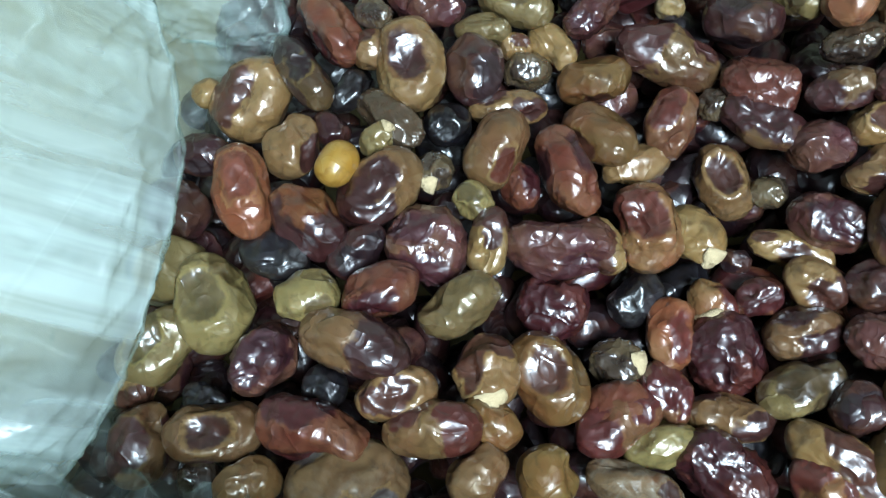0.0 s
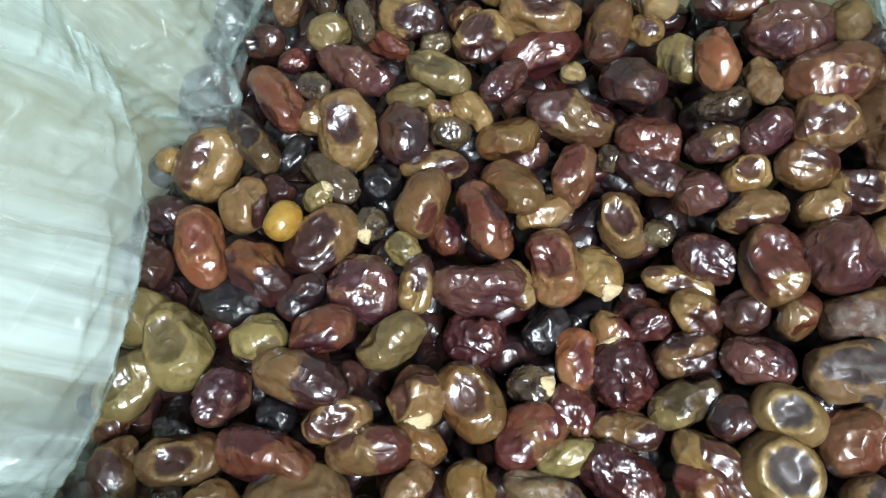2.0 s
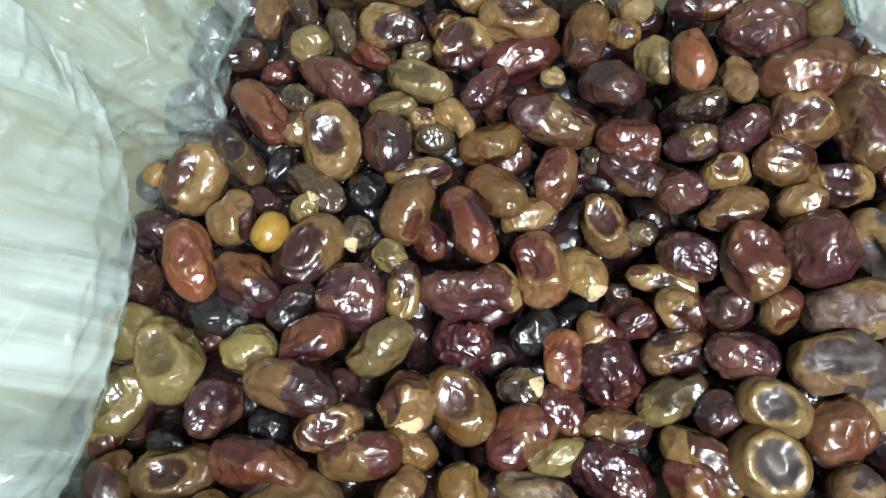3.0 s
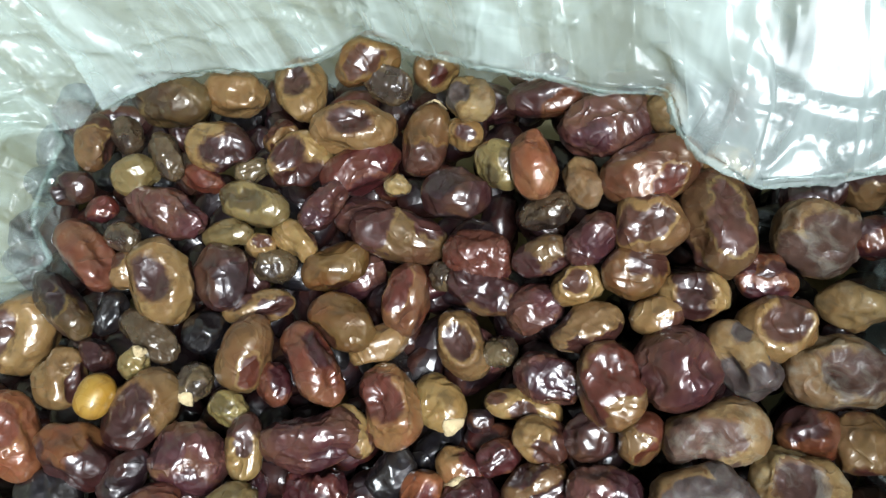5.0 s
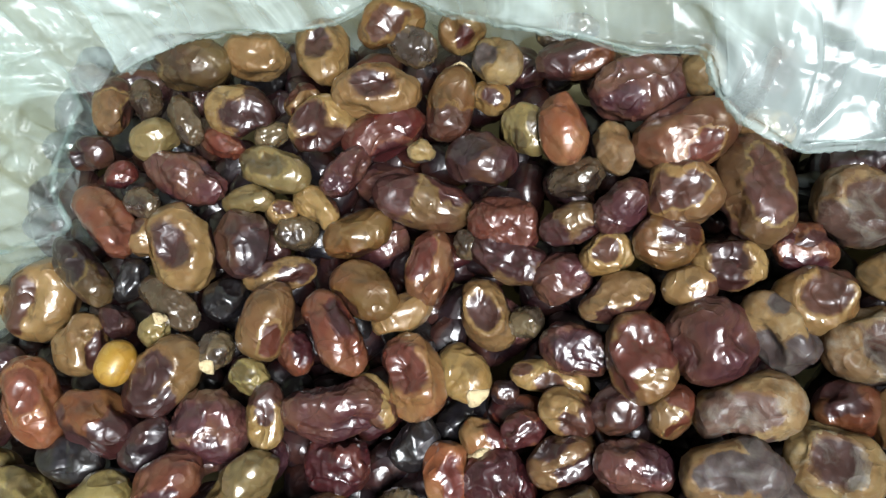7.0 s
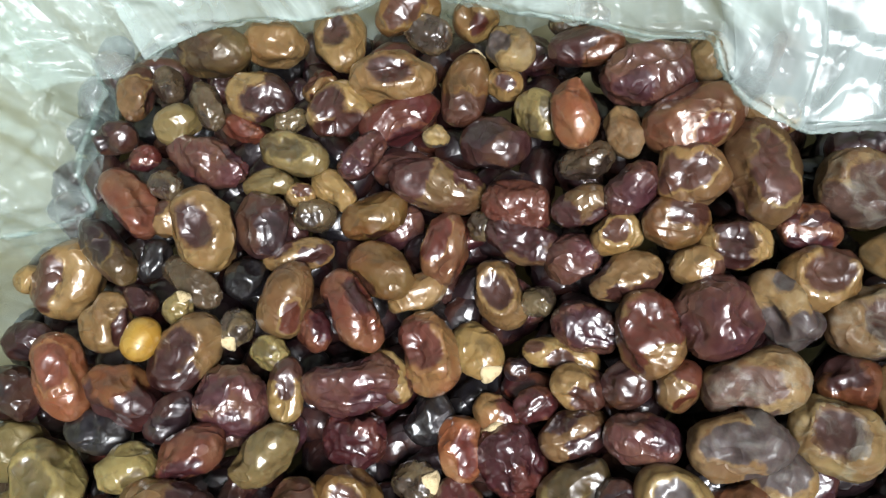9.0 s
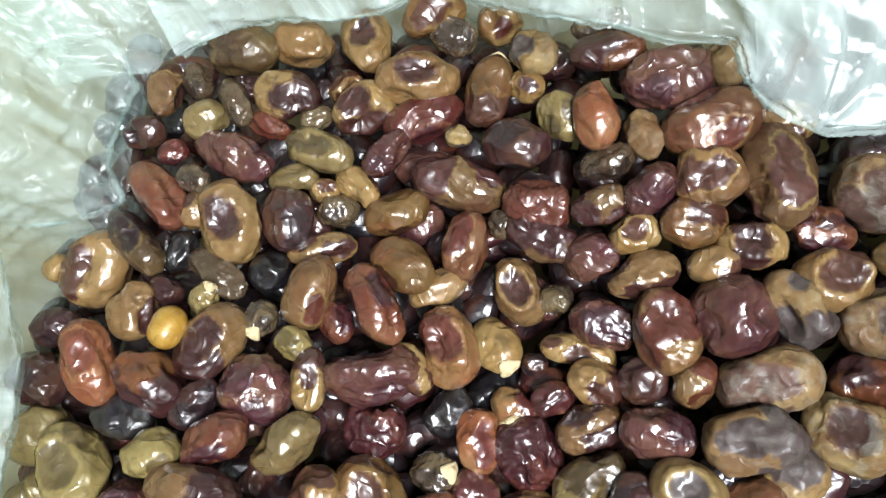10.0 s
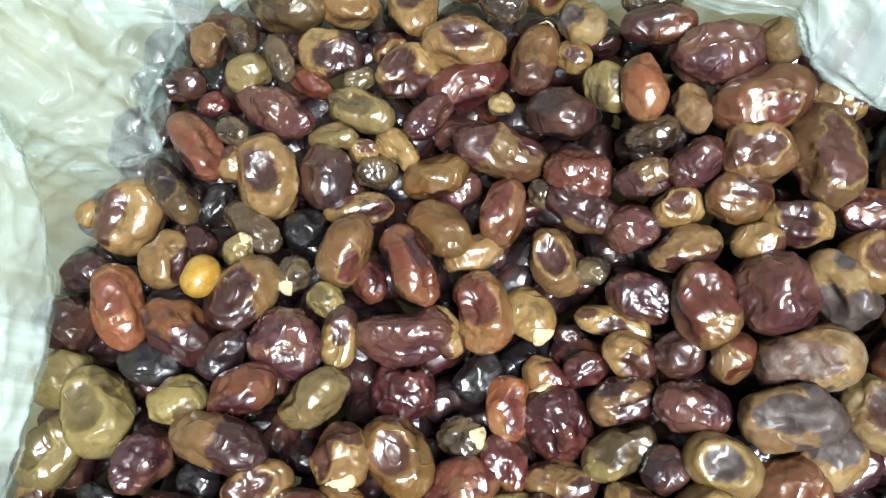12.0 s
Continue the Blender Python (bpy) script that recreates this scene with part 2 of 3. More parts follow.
KRAFT = plain("kraft_board", (0.30, 0.255, 0.145), (0.36, 0.31, 0.18), 60.0, 0.85)
CONCRETE = plain("concrete", (0.12, 0.12, 0.11), (0.19, 0.18, 0.17), 5.0, 0.8, 0.002)
WHITEWASH = plain("painted_plaster", (0.28, 0.28, 0.27), (0.35, 0.35, 0.34), 4.0, 0.8, 0.001)
CEILING = plain("ceiling_paint", (0.62, 0.62, 0.61), (0.68, 0.68, 0.67), 4.0, 0.8, 0.001)
METAL = plain("white_enamel", (0.75, 0.76, 0.75), (0.80, 0.80, 0.79), 9.0, 0.4)
GLOW, nt, b, _ = nodes_of("lamp_diffuser")
b.inputs["Emission Color"].default_value = (0.93, 1.0, 0.97, 1)
b.inputs["Emission Strength"].default_value = 6.0


# ---- building helpers ----
def mesh_object(name, verts, faces, mat, smooth=False, uv=None):
    me = bpy.data.meshes.new(name)
    me.from_pydata([tuple(v) for v in verts], [], faces)
    me.materials.append(mat)
    if smooth:
        me.polygons.foreach_set("use_smooth", [True] * len(me.polygons))
    if uv is not None:
        corner = np.empty(len(me.loops), np.int32)
        me.loops.foreach_get("vertex_index", corner)
        me.uv_layers.new(name="sheet").data.foreach_set("uv", np.asarray(uv, np.float32)[corner].ravel())
    me.update()
    return new(name, me)


def box_verts(x0, y0, z0, x1, y1, z1):
    v = [(x, y, z) for z in (z0, z1) for y in (y0, y1) for x in (x0, x1)]
    f = [(0, 2, 3, 1), (4, 5, 7, 6), (0, 1, 5, 4), (2, 6, 7, 3), (0, 4, 6, 2), (1, 3, 7, 5)]
    return v, f


def slab(name, lo, hi, mat, parent=None, bevel=0.0):
    bm = bmesh.new()
    v, f = box_verts(*lo, *hi)
    bv = [bm.verts.new(p) for p in v]
    for q in f:
        bm.faces.new([bv[i] for i in q])
    if bevel:
        bmesh.ops.bevel(bm, geom=bm.edges[:], offset=bevel, segments=2, affect="EDGES")
    me = bpy.data.meshes.new(name)
    bm.to_mesh(me)
    bm.free()
    me.materials.append(mat)
    ob = new(name, me)
    ob.parent = parent
    return ob


def grid_faces(nu, nv, wrap=False):
    return [(i * nv + j, i * nv + (j + 1) % nv, (i + 1) * nv + (j + 1) % nv, (i + 1) * nv + j)
            for i in range(nu - 1) for j in range(nv if wrap else nv - 1)]


# ---- the room, closed round the carton ----
tagged(slab("floor", (-2.5, -2.5, -0.1), (2.5, 2.5, 0.0), CONCRETE), "grey concrete floor under the carton", "floor", kind="structure")
tagged(slab("ceiling", (-2.5, -2.5, 2.6), (2.5, 2.5, 2.7), CEILING), "plain white ceiling with one lamp", "ceiling", kind="structure")
for nm, lo, hi in (("wall_west", (-2.6, -2.5, 0), (-2.5, 2.5, 2.6)), ("wall_east", (2.5, -2.5, 0), (2.6, 2.5, 2.6)),
                   ("wall_south", (-2.5, -2.6, 0), (2.5, -2.5, 2.6)), ("wall_north", (-2.5, 2.5, 0), (2.5, 2.6, 2.6))):
    tagged(slab(nm, lo, hi, WHITEWASH), "plain grey plastered wall", "wall", kind="structure")

fixture = new("ceiling_lamp")
fixture.location = (LAMP_AT[0], LAMP_AT[1], 2.6)
tagged(fixture, "white ceiling lamp with a flat diffuser", "ceiling lamp")
slab("housing", (-0.50, -0.70, -0.07), (0.50, 0.70, 0.0), METAL, fixture, 0.006)
slab("diffuser", (-0.45, -0.65, -0.085), (0.45, 0.65, -0.0705), GLOW, fixture, 0.004)

# ---- the carton ----
X0, X1, Y0, Y1, RIM = -0.080, 0.466, 0.050, 0.475, 0.30
carton = new("carton")
tagged(carton, "open brown cardboard carton lined with clear plastic", "carton")
T = 0.006
slab("base", (X0 - T, Y0 - T, 0.002), (X1 + T, Y1 + T, 0.008), KRAFT, carton, 0.001)
slab("side_panel", (X0 - T, Y0 - T, 0.0085), (X0, Y1 + T, RIM), KRAFT, carton, 0.001)
slab("side_panel", (X1, Y0 - T, 0.0085), (X1 + T, Y1 + T, RIM), KRAFT, carton, 0.001)
slab("end_panel", (X0 + 0.0005, Y0 - T, 0.0085), (X1 - 0.0005, Y0, RIM), KRAFT, carton, 0.001)
slab("end_panel", (X0 + 0.0005, Y1, 0.0085), (X1 - 0.0005, Y1 + T, RIM), KRAFT, carton, 0.001)
# flaps are out of view; the right one stands up to shade the heap
for lo, hi, (rx, ry) in (((-0.16, Y0, -0.005), (0, Y1, 0), (0, -62)), ((0, Y0, -0.005), (0.13, Y1, 0), (0, -82)),
                         ((X0, -0.16, -0.005), (X1, 0, 0), (62, 0)), ((X0, 0, -0.005), (X1, 0.16, 0), (-62, 0))):
    unseen_flap = slab("unseen_flap", lo, hi, KRAFT, carton, 0.001)
    at = (X0 - T if ry == -62 else X1 + T if ry else 0, Y0 - T if rx > 0 else Y1 + T if rx < 0 else 0, RIM)
    unseen_flap.matrix_basis = pose(*at, rx, ry, 0)


# ---- the plastic liner ----
def resample(points, n):
    """n points along a smoothed polyline."""
    p = np.array(points, float)
    d = np.r_[0, np.cumsum(np.linalg.norm(np.diff(p, axis=0), axis=1))]
    t = np.linspace(0, d[-1], n)
    q = np.stack([np.interp(t, d, p[:, k]) for k in range(p.shape[1])], 1)
    for _ in range(3):
        q[1:-1] = 0.25 * q[:-2] + 0.5 * q[1:-1] + 0.25 * q[2:]
    return q


def film_sheet(name, lines, n, m, pleat, crumple, parent, seed, label="", film=FILM):
    """A sheet lofted through polylines, with pleats that run from line to line and a crumple over all."""
    rows = np.array([resample(l, n) for l in lines])
    t = np.linspace(0, len(rows) - 1, m)
    k = np.clip(np.floor(t).astype(int), 0, len(rows) - 2)
    f = (t - k)[:, None, None]
    f = f * f * (3 - 2 * f) * 0.5 + f * 0.5
    g = rows[k] * (1 - f) + rows[k + 1] * f
    du, dv = np.gradient(g, axis=1), np.gradient(g, axis=0)
    nor = np.cross(du, dv)
    nor /= np.linalg.norm(nor, axis=2, keepdims=True) + 1e-9
    arc = np.cumsum(np.linalg.norm(du, axis=2), axis=1)
    mid = arc[m // 2]
    down = np.cumsum(np.linalg.norm(dv, axis=2), axis=0)
    uv = np.stack([np.broadcast_to(mid, (m, n)) + seed, down], 2).reshape(-1, 2)
    for i in range(m):
        v = i / (m - 1)
        for j in range(n):
            s = arc[i, j] * 1.0
            a = noise.noise((s * 15 + 1.2 * v, v * 1.3, seed))
            b2 = noise.noise((s * 38 + 4 * v, v * 2.6, seed + 9.1))
            c2 = noise.noise((s * 60 - 30 * v, v * 12, seed + 4.7))
            d2 = noise.noise((s * 160, v * 26, seed + 2.2))
            ridge = 1 - 2 * abs(a)
            e2 = noise.noise((s * 34 + 9 * v, v * 7 - s * 8, seed + 6.3))
            h = pleat * (0.9 * ridge * abs(ridge) + 0.55 * (1 - 2 * abs(b2)) + 0.35 * (1 - 2.5 * abs(e2)) + 0.4 * math.exp(-(e2 / 0.07) ** 2) - 0.5) + crumple * ((1 - 2.2 * abs(c2)) + 0.4 * d2)
            g[i, j] += nor[i, j] * h
    ob = mesh_object(name, g.reshape(-1, 3), grid_faces(m, n), film, True, uv)
    ob.parent = parent
    if label:
        ob["label"] = label
    return ob


liner = new("plastic_liner")
tagged(liner, "crumpled clear plastic bag lining the carton", "plastic bag")
# where the film meets the heap, and the carton's rim, in one turn round the box
FOOT = [(0.10, 0.080), (0.03, 0.082), (-0.036, 0.080), (-0.062, 0.100), (-0.064, 0.155), (-0.063, 0.224), (-0.062, 0.28),
        (-0.058, 0.303), (-0.040, 0.330), (-0.042, 0.350), (-0.044, 0.375), (-0.036, 0.410), (0.010, 0.436), (0.06, 0.446),
        (0.11, 0.450), (0.18, 0.452), (0.273, 0.452), (0.38, 0.450), (0.43, 0.43), (0.43, 0.30), (0.43, 0.14), (0.41, 0.085), (0.25, 0.078), (0.10, 0.080)]
WALL = [(0.10, Y0), (0.03, Y0), (X0 + 0.01, Y0), (X0, Y0 + 0.01), (X0, 0.155), (X0, 0.224), (X0, 0.28), (X0, 0.303), (X0, 0.33),
        (X0, 0.37), (X0, 0.40), (X0, Y1 - 0.01), (X0 + 0.01, Y1), (0.03, Y1), (0.09, Y1), (0.17, Y1), (0.273, Y1), (0.38, Y1),
        (X1 - 0.01, Y1), (X1, 0.32), (X1, 0.14), (X1, Y0 + 0.01), (0.25, Y0), (0.10, Y0)]


def ring(points, z, grow=0.0):
    cx, cy = 0.5 * (X0 + X1), 0.5 * (Y0 + Y1)
    return [(x + grow * (1 if x > cx else -1) * (abs(x - cx) / 0.246) ** 3, y + grow * (1 if y > cy else -1) * (abs(y - cy) / 0.196) ** 3, z) for x, y in points]


def between(a, b, f, z):
    return [((1 - f) * p[0] + f * q[0], (1 - f) * p[1] + f * q[1], z) for p, q in zip(a, b)]


film_sheet("bag_wall", [ring(FOOT, 0.125, -0.006), ring(FOOT, 0.176, -0.003), between(FOOT, WALL, 0.22, 0.205), between(FOOT, WALL, 0.72, 0.245),
                        ring(WALL, 0.296, -0.006), ring(WALL, 0.308, 0.004), ring(WALL, 0.27, 0.022), ring(WALL, 0.20, 0.034)],
           900, 96, 0.009, 0.0011, liner, 3.0)
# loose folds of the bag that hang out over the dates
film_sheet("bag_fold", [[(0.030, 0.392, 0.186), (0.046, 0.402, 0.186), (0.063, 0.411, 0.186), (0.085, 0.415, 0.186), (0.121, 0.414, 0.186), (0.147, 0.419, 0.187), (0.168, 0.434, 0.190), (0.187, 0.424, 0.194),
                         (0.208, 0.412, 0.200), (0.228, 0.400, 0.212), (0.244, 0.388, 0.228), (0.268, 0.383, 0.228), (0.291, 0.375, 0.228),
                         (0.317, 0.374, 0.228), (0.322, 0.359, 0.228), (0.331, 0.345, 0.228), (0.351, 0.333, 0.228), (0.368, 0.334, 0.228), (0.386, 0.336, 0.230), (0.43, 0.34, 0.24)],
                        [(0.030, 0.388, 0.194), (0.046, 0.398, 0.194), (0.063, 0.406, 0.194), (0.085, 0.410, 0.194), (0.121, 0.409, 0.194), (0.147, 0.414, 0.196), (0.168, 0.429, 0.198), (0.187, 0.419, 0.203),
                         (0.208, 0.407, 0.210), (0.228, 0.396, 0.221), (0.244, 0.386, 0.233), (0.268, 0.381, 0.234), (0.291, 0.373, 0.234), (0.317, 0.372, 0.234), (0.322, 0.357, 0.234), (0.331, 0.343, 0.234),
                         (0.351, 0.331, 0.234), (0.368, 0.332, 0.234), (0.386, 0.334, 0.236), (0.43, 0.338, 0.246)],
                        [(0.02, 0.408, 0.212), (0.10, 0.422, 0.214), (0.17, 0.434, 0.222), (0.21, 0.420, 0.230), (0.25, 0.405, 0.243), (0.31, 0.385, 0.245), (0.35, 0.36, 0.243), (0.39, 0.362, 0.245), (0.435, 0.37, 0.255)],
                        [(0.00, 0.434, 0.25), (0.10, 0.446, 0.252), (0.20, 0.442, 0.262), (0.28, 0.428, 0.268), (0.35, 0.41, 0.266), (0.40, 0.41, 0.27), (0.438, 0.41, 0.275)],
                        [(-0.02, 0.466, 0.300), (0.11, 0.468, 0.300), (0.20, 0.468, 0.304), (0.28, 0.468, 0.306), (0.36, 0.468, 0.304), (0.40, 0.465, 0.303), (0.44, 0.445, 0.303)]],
           260, 60, 0.0028, 0.0003, liner, 17.0, film=FILM_MILKY)
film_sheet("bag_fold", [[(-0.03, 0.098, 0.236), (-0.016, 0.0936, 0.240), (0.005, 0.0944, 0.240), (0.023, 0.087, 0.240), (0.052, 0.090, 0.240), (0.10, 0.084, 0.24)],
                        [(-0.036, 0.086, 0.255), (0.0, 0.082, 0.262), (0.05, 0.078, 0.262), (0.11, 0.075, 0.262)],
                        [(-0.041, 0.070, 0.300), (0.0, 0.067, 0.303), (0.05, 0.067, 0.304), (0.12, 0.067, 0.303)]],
           90, 30, 0.0030, 0.0002, liner, 29.0, film=FILM_MILKY)

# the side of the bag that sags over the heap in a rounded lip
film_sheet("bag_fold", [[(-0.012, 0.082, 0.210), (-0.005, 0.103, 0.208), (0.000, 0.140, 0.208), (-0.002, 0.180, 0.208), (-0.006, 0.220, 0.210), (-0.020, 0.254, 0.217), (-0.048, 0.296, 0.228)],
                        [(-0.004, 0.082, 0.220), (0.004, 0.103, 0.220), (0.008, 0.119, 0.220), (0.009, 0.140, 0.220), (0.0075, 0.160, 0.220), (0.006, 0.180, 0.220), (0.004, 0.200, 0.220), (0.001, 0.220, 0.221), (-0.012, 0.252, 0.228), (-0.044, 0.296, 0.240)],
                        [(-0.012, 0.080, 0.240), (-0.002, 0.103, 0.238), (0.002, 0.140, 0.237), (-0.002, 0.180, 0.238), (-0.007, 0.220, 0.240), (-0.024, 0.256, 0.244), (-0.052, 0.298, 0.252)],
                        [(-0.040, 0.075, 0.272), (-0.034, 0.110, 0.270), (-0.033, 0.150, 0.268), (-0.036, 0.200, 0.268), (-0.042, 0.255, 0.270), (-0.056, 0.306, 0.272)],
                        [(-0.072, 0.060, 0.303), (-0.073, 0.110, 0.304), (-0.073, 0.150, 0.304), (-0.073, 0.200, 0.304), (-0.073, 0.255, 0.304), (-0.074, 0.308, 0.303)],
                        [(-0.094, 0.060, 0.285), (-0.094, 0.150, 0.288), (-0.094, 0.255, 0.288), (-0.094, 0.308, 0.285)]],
           200, 70, 0.0024, 0.0002, liner, 61.0, film=FILM_MILKY)
# gathered pleats in the corner
film_sheet("bag_fold", [[(-0.050, 0.286, 0.150), (-0.024, 0.296, 0.145), (-0.010, 0.306, 0.140), (-0.018, 0.326, 0.150), (-0.014, 0.340, 0.155), (-0.010, 0.356, 0.155), (-0.008, 0.369, 0.155), (-0.012, 0.382, 0.160)],
                        [(-0.040, 0.288, 0.180), (-0.018, 0.300, 0.170), (-0.003, 0.309, 0.167), (-0.010, 0.326, 0.178), (-0.005, 0.340, 0.183), (-0.001, 0.356, 0.185), (0.001, 0.369, 0.186), (-0.006, 0.382, 0.190)],
                        [(-0.042, 0.286, 0.192), (-0.016, 0.300, 0.178), (0.000, 0.309, 0.173), (-0.004, 0.326, 0.188), (0.002, 0.339, 0.193), (0.006, 0.356, 0.195), (0.0075, 0.369, 0.196), (0.000, 0.384, 0.200)],
                        [(-0.048, 0.284, 0.215), (-0.032, 0.302, 0.205), (-0.020, 0.316, 0.205), (-0.016, 0.332, 0.212), (-0.012, 0.352, 0.214), (-0.014, 0.388, 0.220)],
                        [(-0.064, 0.272, 0.255), (-0.052, 0.320, 0.248), (-0.046, 0.350, 0.248), (-0.050, 0.41, 0.255)],
                        [(-0.074, 0.260, 0.299), (-0.073, 0.33, 0.300), (-0.073, 0.36, 0.300), (-0.070, 0.45, 0.299)]],
           150, 80, 0.0040, 0.0006, liner, 41.0)
film_sheet("bag_fold", [[(-0.022, 0.358, 0.214), (0.002, 0.371, 0.202), (0.019, 0.378, 0.192), (0.022, 0.392, 0.190), (0.034, 0.404, 0.192)],
                        [(-0.028, 0.366, 0.230), (-0.004, 0.382, 0.222), (0.010, 0.392, 0.214), (0.014, 0.402, 0.212), (0.024, 0.414, 0.214)],
                        [(-0.052, 0.385, 0.262), (-0.034, 0.412, 0.258), (-0.024, 0.424, 0.255), (-0.006, 0.436, 0.256)],
                        [(-0.072, 0.40, 0.300), (-0.068, 0.44, 0.302), (-0.060, 0.460, 0.302), (-0.030, 0.468, 0.300)]],
           110, 60, 0.0035, 0.0006, liner, 53.0)


# ---- the dates ----
def smooth01(x, a, b):
    t = min(1.0, max(0.0, (x - a) / (b - a)))
    return t * t * (3 - 2 * t)


def date_mesh(length, width, share, wrinkle, seed, nu=62, nv=54, hollow=0.0, tip=0.0):
    """A date along x: a blunt superellipsoid with sunken hollows, raised rims and creases. Returns verts, faces and the flesh mask."""
    rnd = random.Random(seed)
    taper, flat, bend, blunt = rnd.uniform(-0.10, 0.10), rnd.uniform(0.86, 0.98), rnd.uniform(-0.04, 0.04), rnd.uniform(2.3, 3.0)
    o = Vector([rnd.uniform(-50, 50) for _ in range(3)])
    half, r0 = length / 2, width / 2
    long = half / r0
    # hollows: middle on the skin, radius, depth, share of bare flesh in it
    pits = []
    for k in range(rnd.randint(4, 6) if wrinkle > 0.021 else 2 if wrinkle > 0.012 else 0):
        a, e = rnd.uniform(0, 2 * math.pi), rnd.uniform(-0.85, 0.85)
        bare = 1.0 if rnd.random() < 0.25 + 0.95 * share else 0.0
        pits.append((e * long, math.cos(a), math.sin(a), rnd.uniform(0.55, 1.05) * (0.75 + 0.5 * share), rnd.uniform(0.025, 0.075), bare, rnd.uniform(0.45, 1.0)))
    if hollow:
        pits.append((0.0, 0.0, 1.0, 0.72, 0.30 * hollow, 1.0, 1.0 / max(1.0, long * 0.85)))
    # flat facets of the shrunken skin: direction and distance
    cuts = []
    for k in range(rnd.randint(16, 24) if wrinkle > 0.012 else 0):
        n = Vector((rnd.gauss(0, 0.7), rnd.gauss(0, 1), rnd.gauss(0, 1))).normalized()
        cuts.append((n, rnd.uniform(0.84, 0.98)))
    verts, mask = [], []
    for i in range(nu):
        s = -math.cos(math.pi * i / (nu - 1))
        r = max(0.0, 1 - abs(s) ** blunt) ** 0.5 * (1 + taper * s)
        for j in range(nv):
            b = 2 * math.pi * j / nv
            cy, cz = math.cos(b), math.sin(b)
            q = Vector((s * long, r * cy, r * cz))
            wob = 0.42 * noise.noise(q * 1.3 + o) + 0.22 * noise.noise(q * 3.4 + o * 0.7)
            f, bare = 1 + 0.07 * noise.noise(q * 0.8 + o * 1.7), 0.0
            unit = Vector((s, r * cy, r * cz))
            for n, far in cuts:
                over = unit.dot(n) - far
                if over > -0.04:
                    over = over if over > 0.02 else (over + 0.02) ** 2 / 0.08 if over > -0.02 else 0.0
                    f -= 0.9 * over
            for px, py, pz, rad, depth, flesh, squash in pits:
                d = math.sqrt(((q.x - px) * squash) ** 2 + (q.y - py) ** 2 + (q.z - pz) ** 2) / rad + wob * (0.55 if depth > 0.1 else 1.0)
                if d < 1.6:
                    f += depth * (-smooth01(-d, -1.0, -0.45) + 0.30 * math.exp(-((d - 1.08) / 0.16) ** 2))
                    if flesh:
                        bare = max(bare, smooth01(-d, -1.15, -0.55))
            if tip:
                bare = max(bare, smooth01(s * tip + 0.8 * wob, 0.05, 0.45))
            if wrinkle > 0.012:
                w1 = 1 - 2.2 * abs(noise.noise(Vector((q.x * 0.6, q.y * 1.5, q.z * 1.5)) + o * 1.3))
                fold = noise.noise(Vector((q.x * 0.7, q.y * 1.5, q.z * 1.5)) + o * 0.9)
                near, _ = noise.voronoi(Vector((q.x * 0.85, q.y * 1.15, q.z * 1.15)) + o)
                puff = min(1.0, (near[1] - near[0]) / 0.22)
                f += (0.35 * wrinkle + 0.018) * (puff * (2 - puff) - 0.6)
                f += wrinkle * (0.8 * w1 + 0.9 * math.exp(-(fold / 0.05) ** 2) - 0.3) * (0.7 + 0.3 * bare)
                if wrinkle > 0.045:
                    w2 = 1 - 2.4 * abs(noise.noise(q * 2.0 + o * 2.1))
                    fold2 = noise.noise(q * 1.9 + o * 1.9)
                    f += wrinkle * (0.55 * w2 * abs(w2) + 0.7 * math.exp(-(fold2 / 0.06) ** 2))
            verts.append((s * half * (1 + 0.5 * (f - 1)), (r * cy * f + bend * (1 - s * s)) * r0, r * cz * flat * f * r0))
            mask.append(bare)
    return verts, grid_faces(nu, nv, True), mask


def loose_skin(verts, faces, mask, seed):
    """The blistered skin that has come off the flesh: a thin shell over the unsunken part, lifting at its torn edge."""
    keep = [q for q in faces if max(mask[i] for i in q) < 0.30]
    count = {}
    for q in keep:
        for i in q:
            count[i] = count.get(i, 0) + 1
    index = {i: k for k, i in enumerate(sorted(count))}
    out = []
    for i in index:
        x, y, z = verts[i]
        lift = 0.992 + 0.030 * smooth01(-mask[i], -0.26, -0.04) + 0.008 * noise.noise((x * 160 + seed, y * 160, z * 160)) * (count[i] == 4)
        out.append((x * 1.008, y * lift, z * lift))
    return out, [tuple(index[i] for i in q) for q in keep]


def calyx_mesh(r):
    """The dry cap at a date's stem end: a lobed disc with a stub in the middle."""
    verts, n = [], 18
    for k, (rr, x) in enumerate(((1.0, -0.10), (1.0, 0.10), (0.72, 0.30), (0.42, 0.26), (0.36, 0.52), (0.16, 0.56), (0.0, 0.50))):
        for j in range(n):
            a = 2 * math.pi * j / n
            lobe = 1 + (0.20 * math.cos(3 * a + 0.6) + 0.08 * math.cos(7 * a)) * (rr > 0.6)
            verts.append((x * r, rr * r * lobe * math.cos(a), rr * r * lobe * math.sin(a)))
    return verts, grid_faces(7, n, True)


made = 0
SKINNED = ("T", "TD", "DT", "TR", "RT", "PT", "Y", "TG", "TO", "R", "RD", "P", "O", "G", "YS")


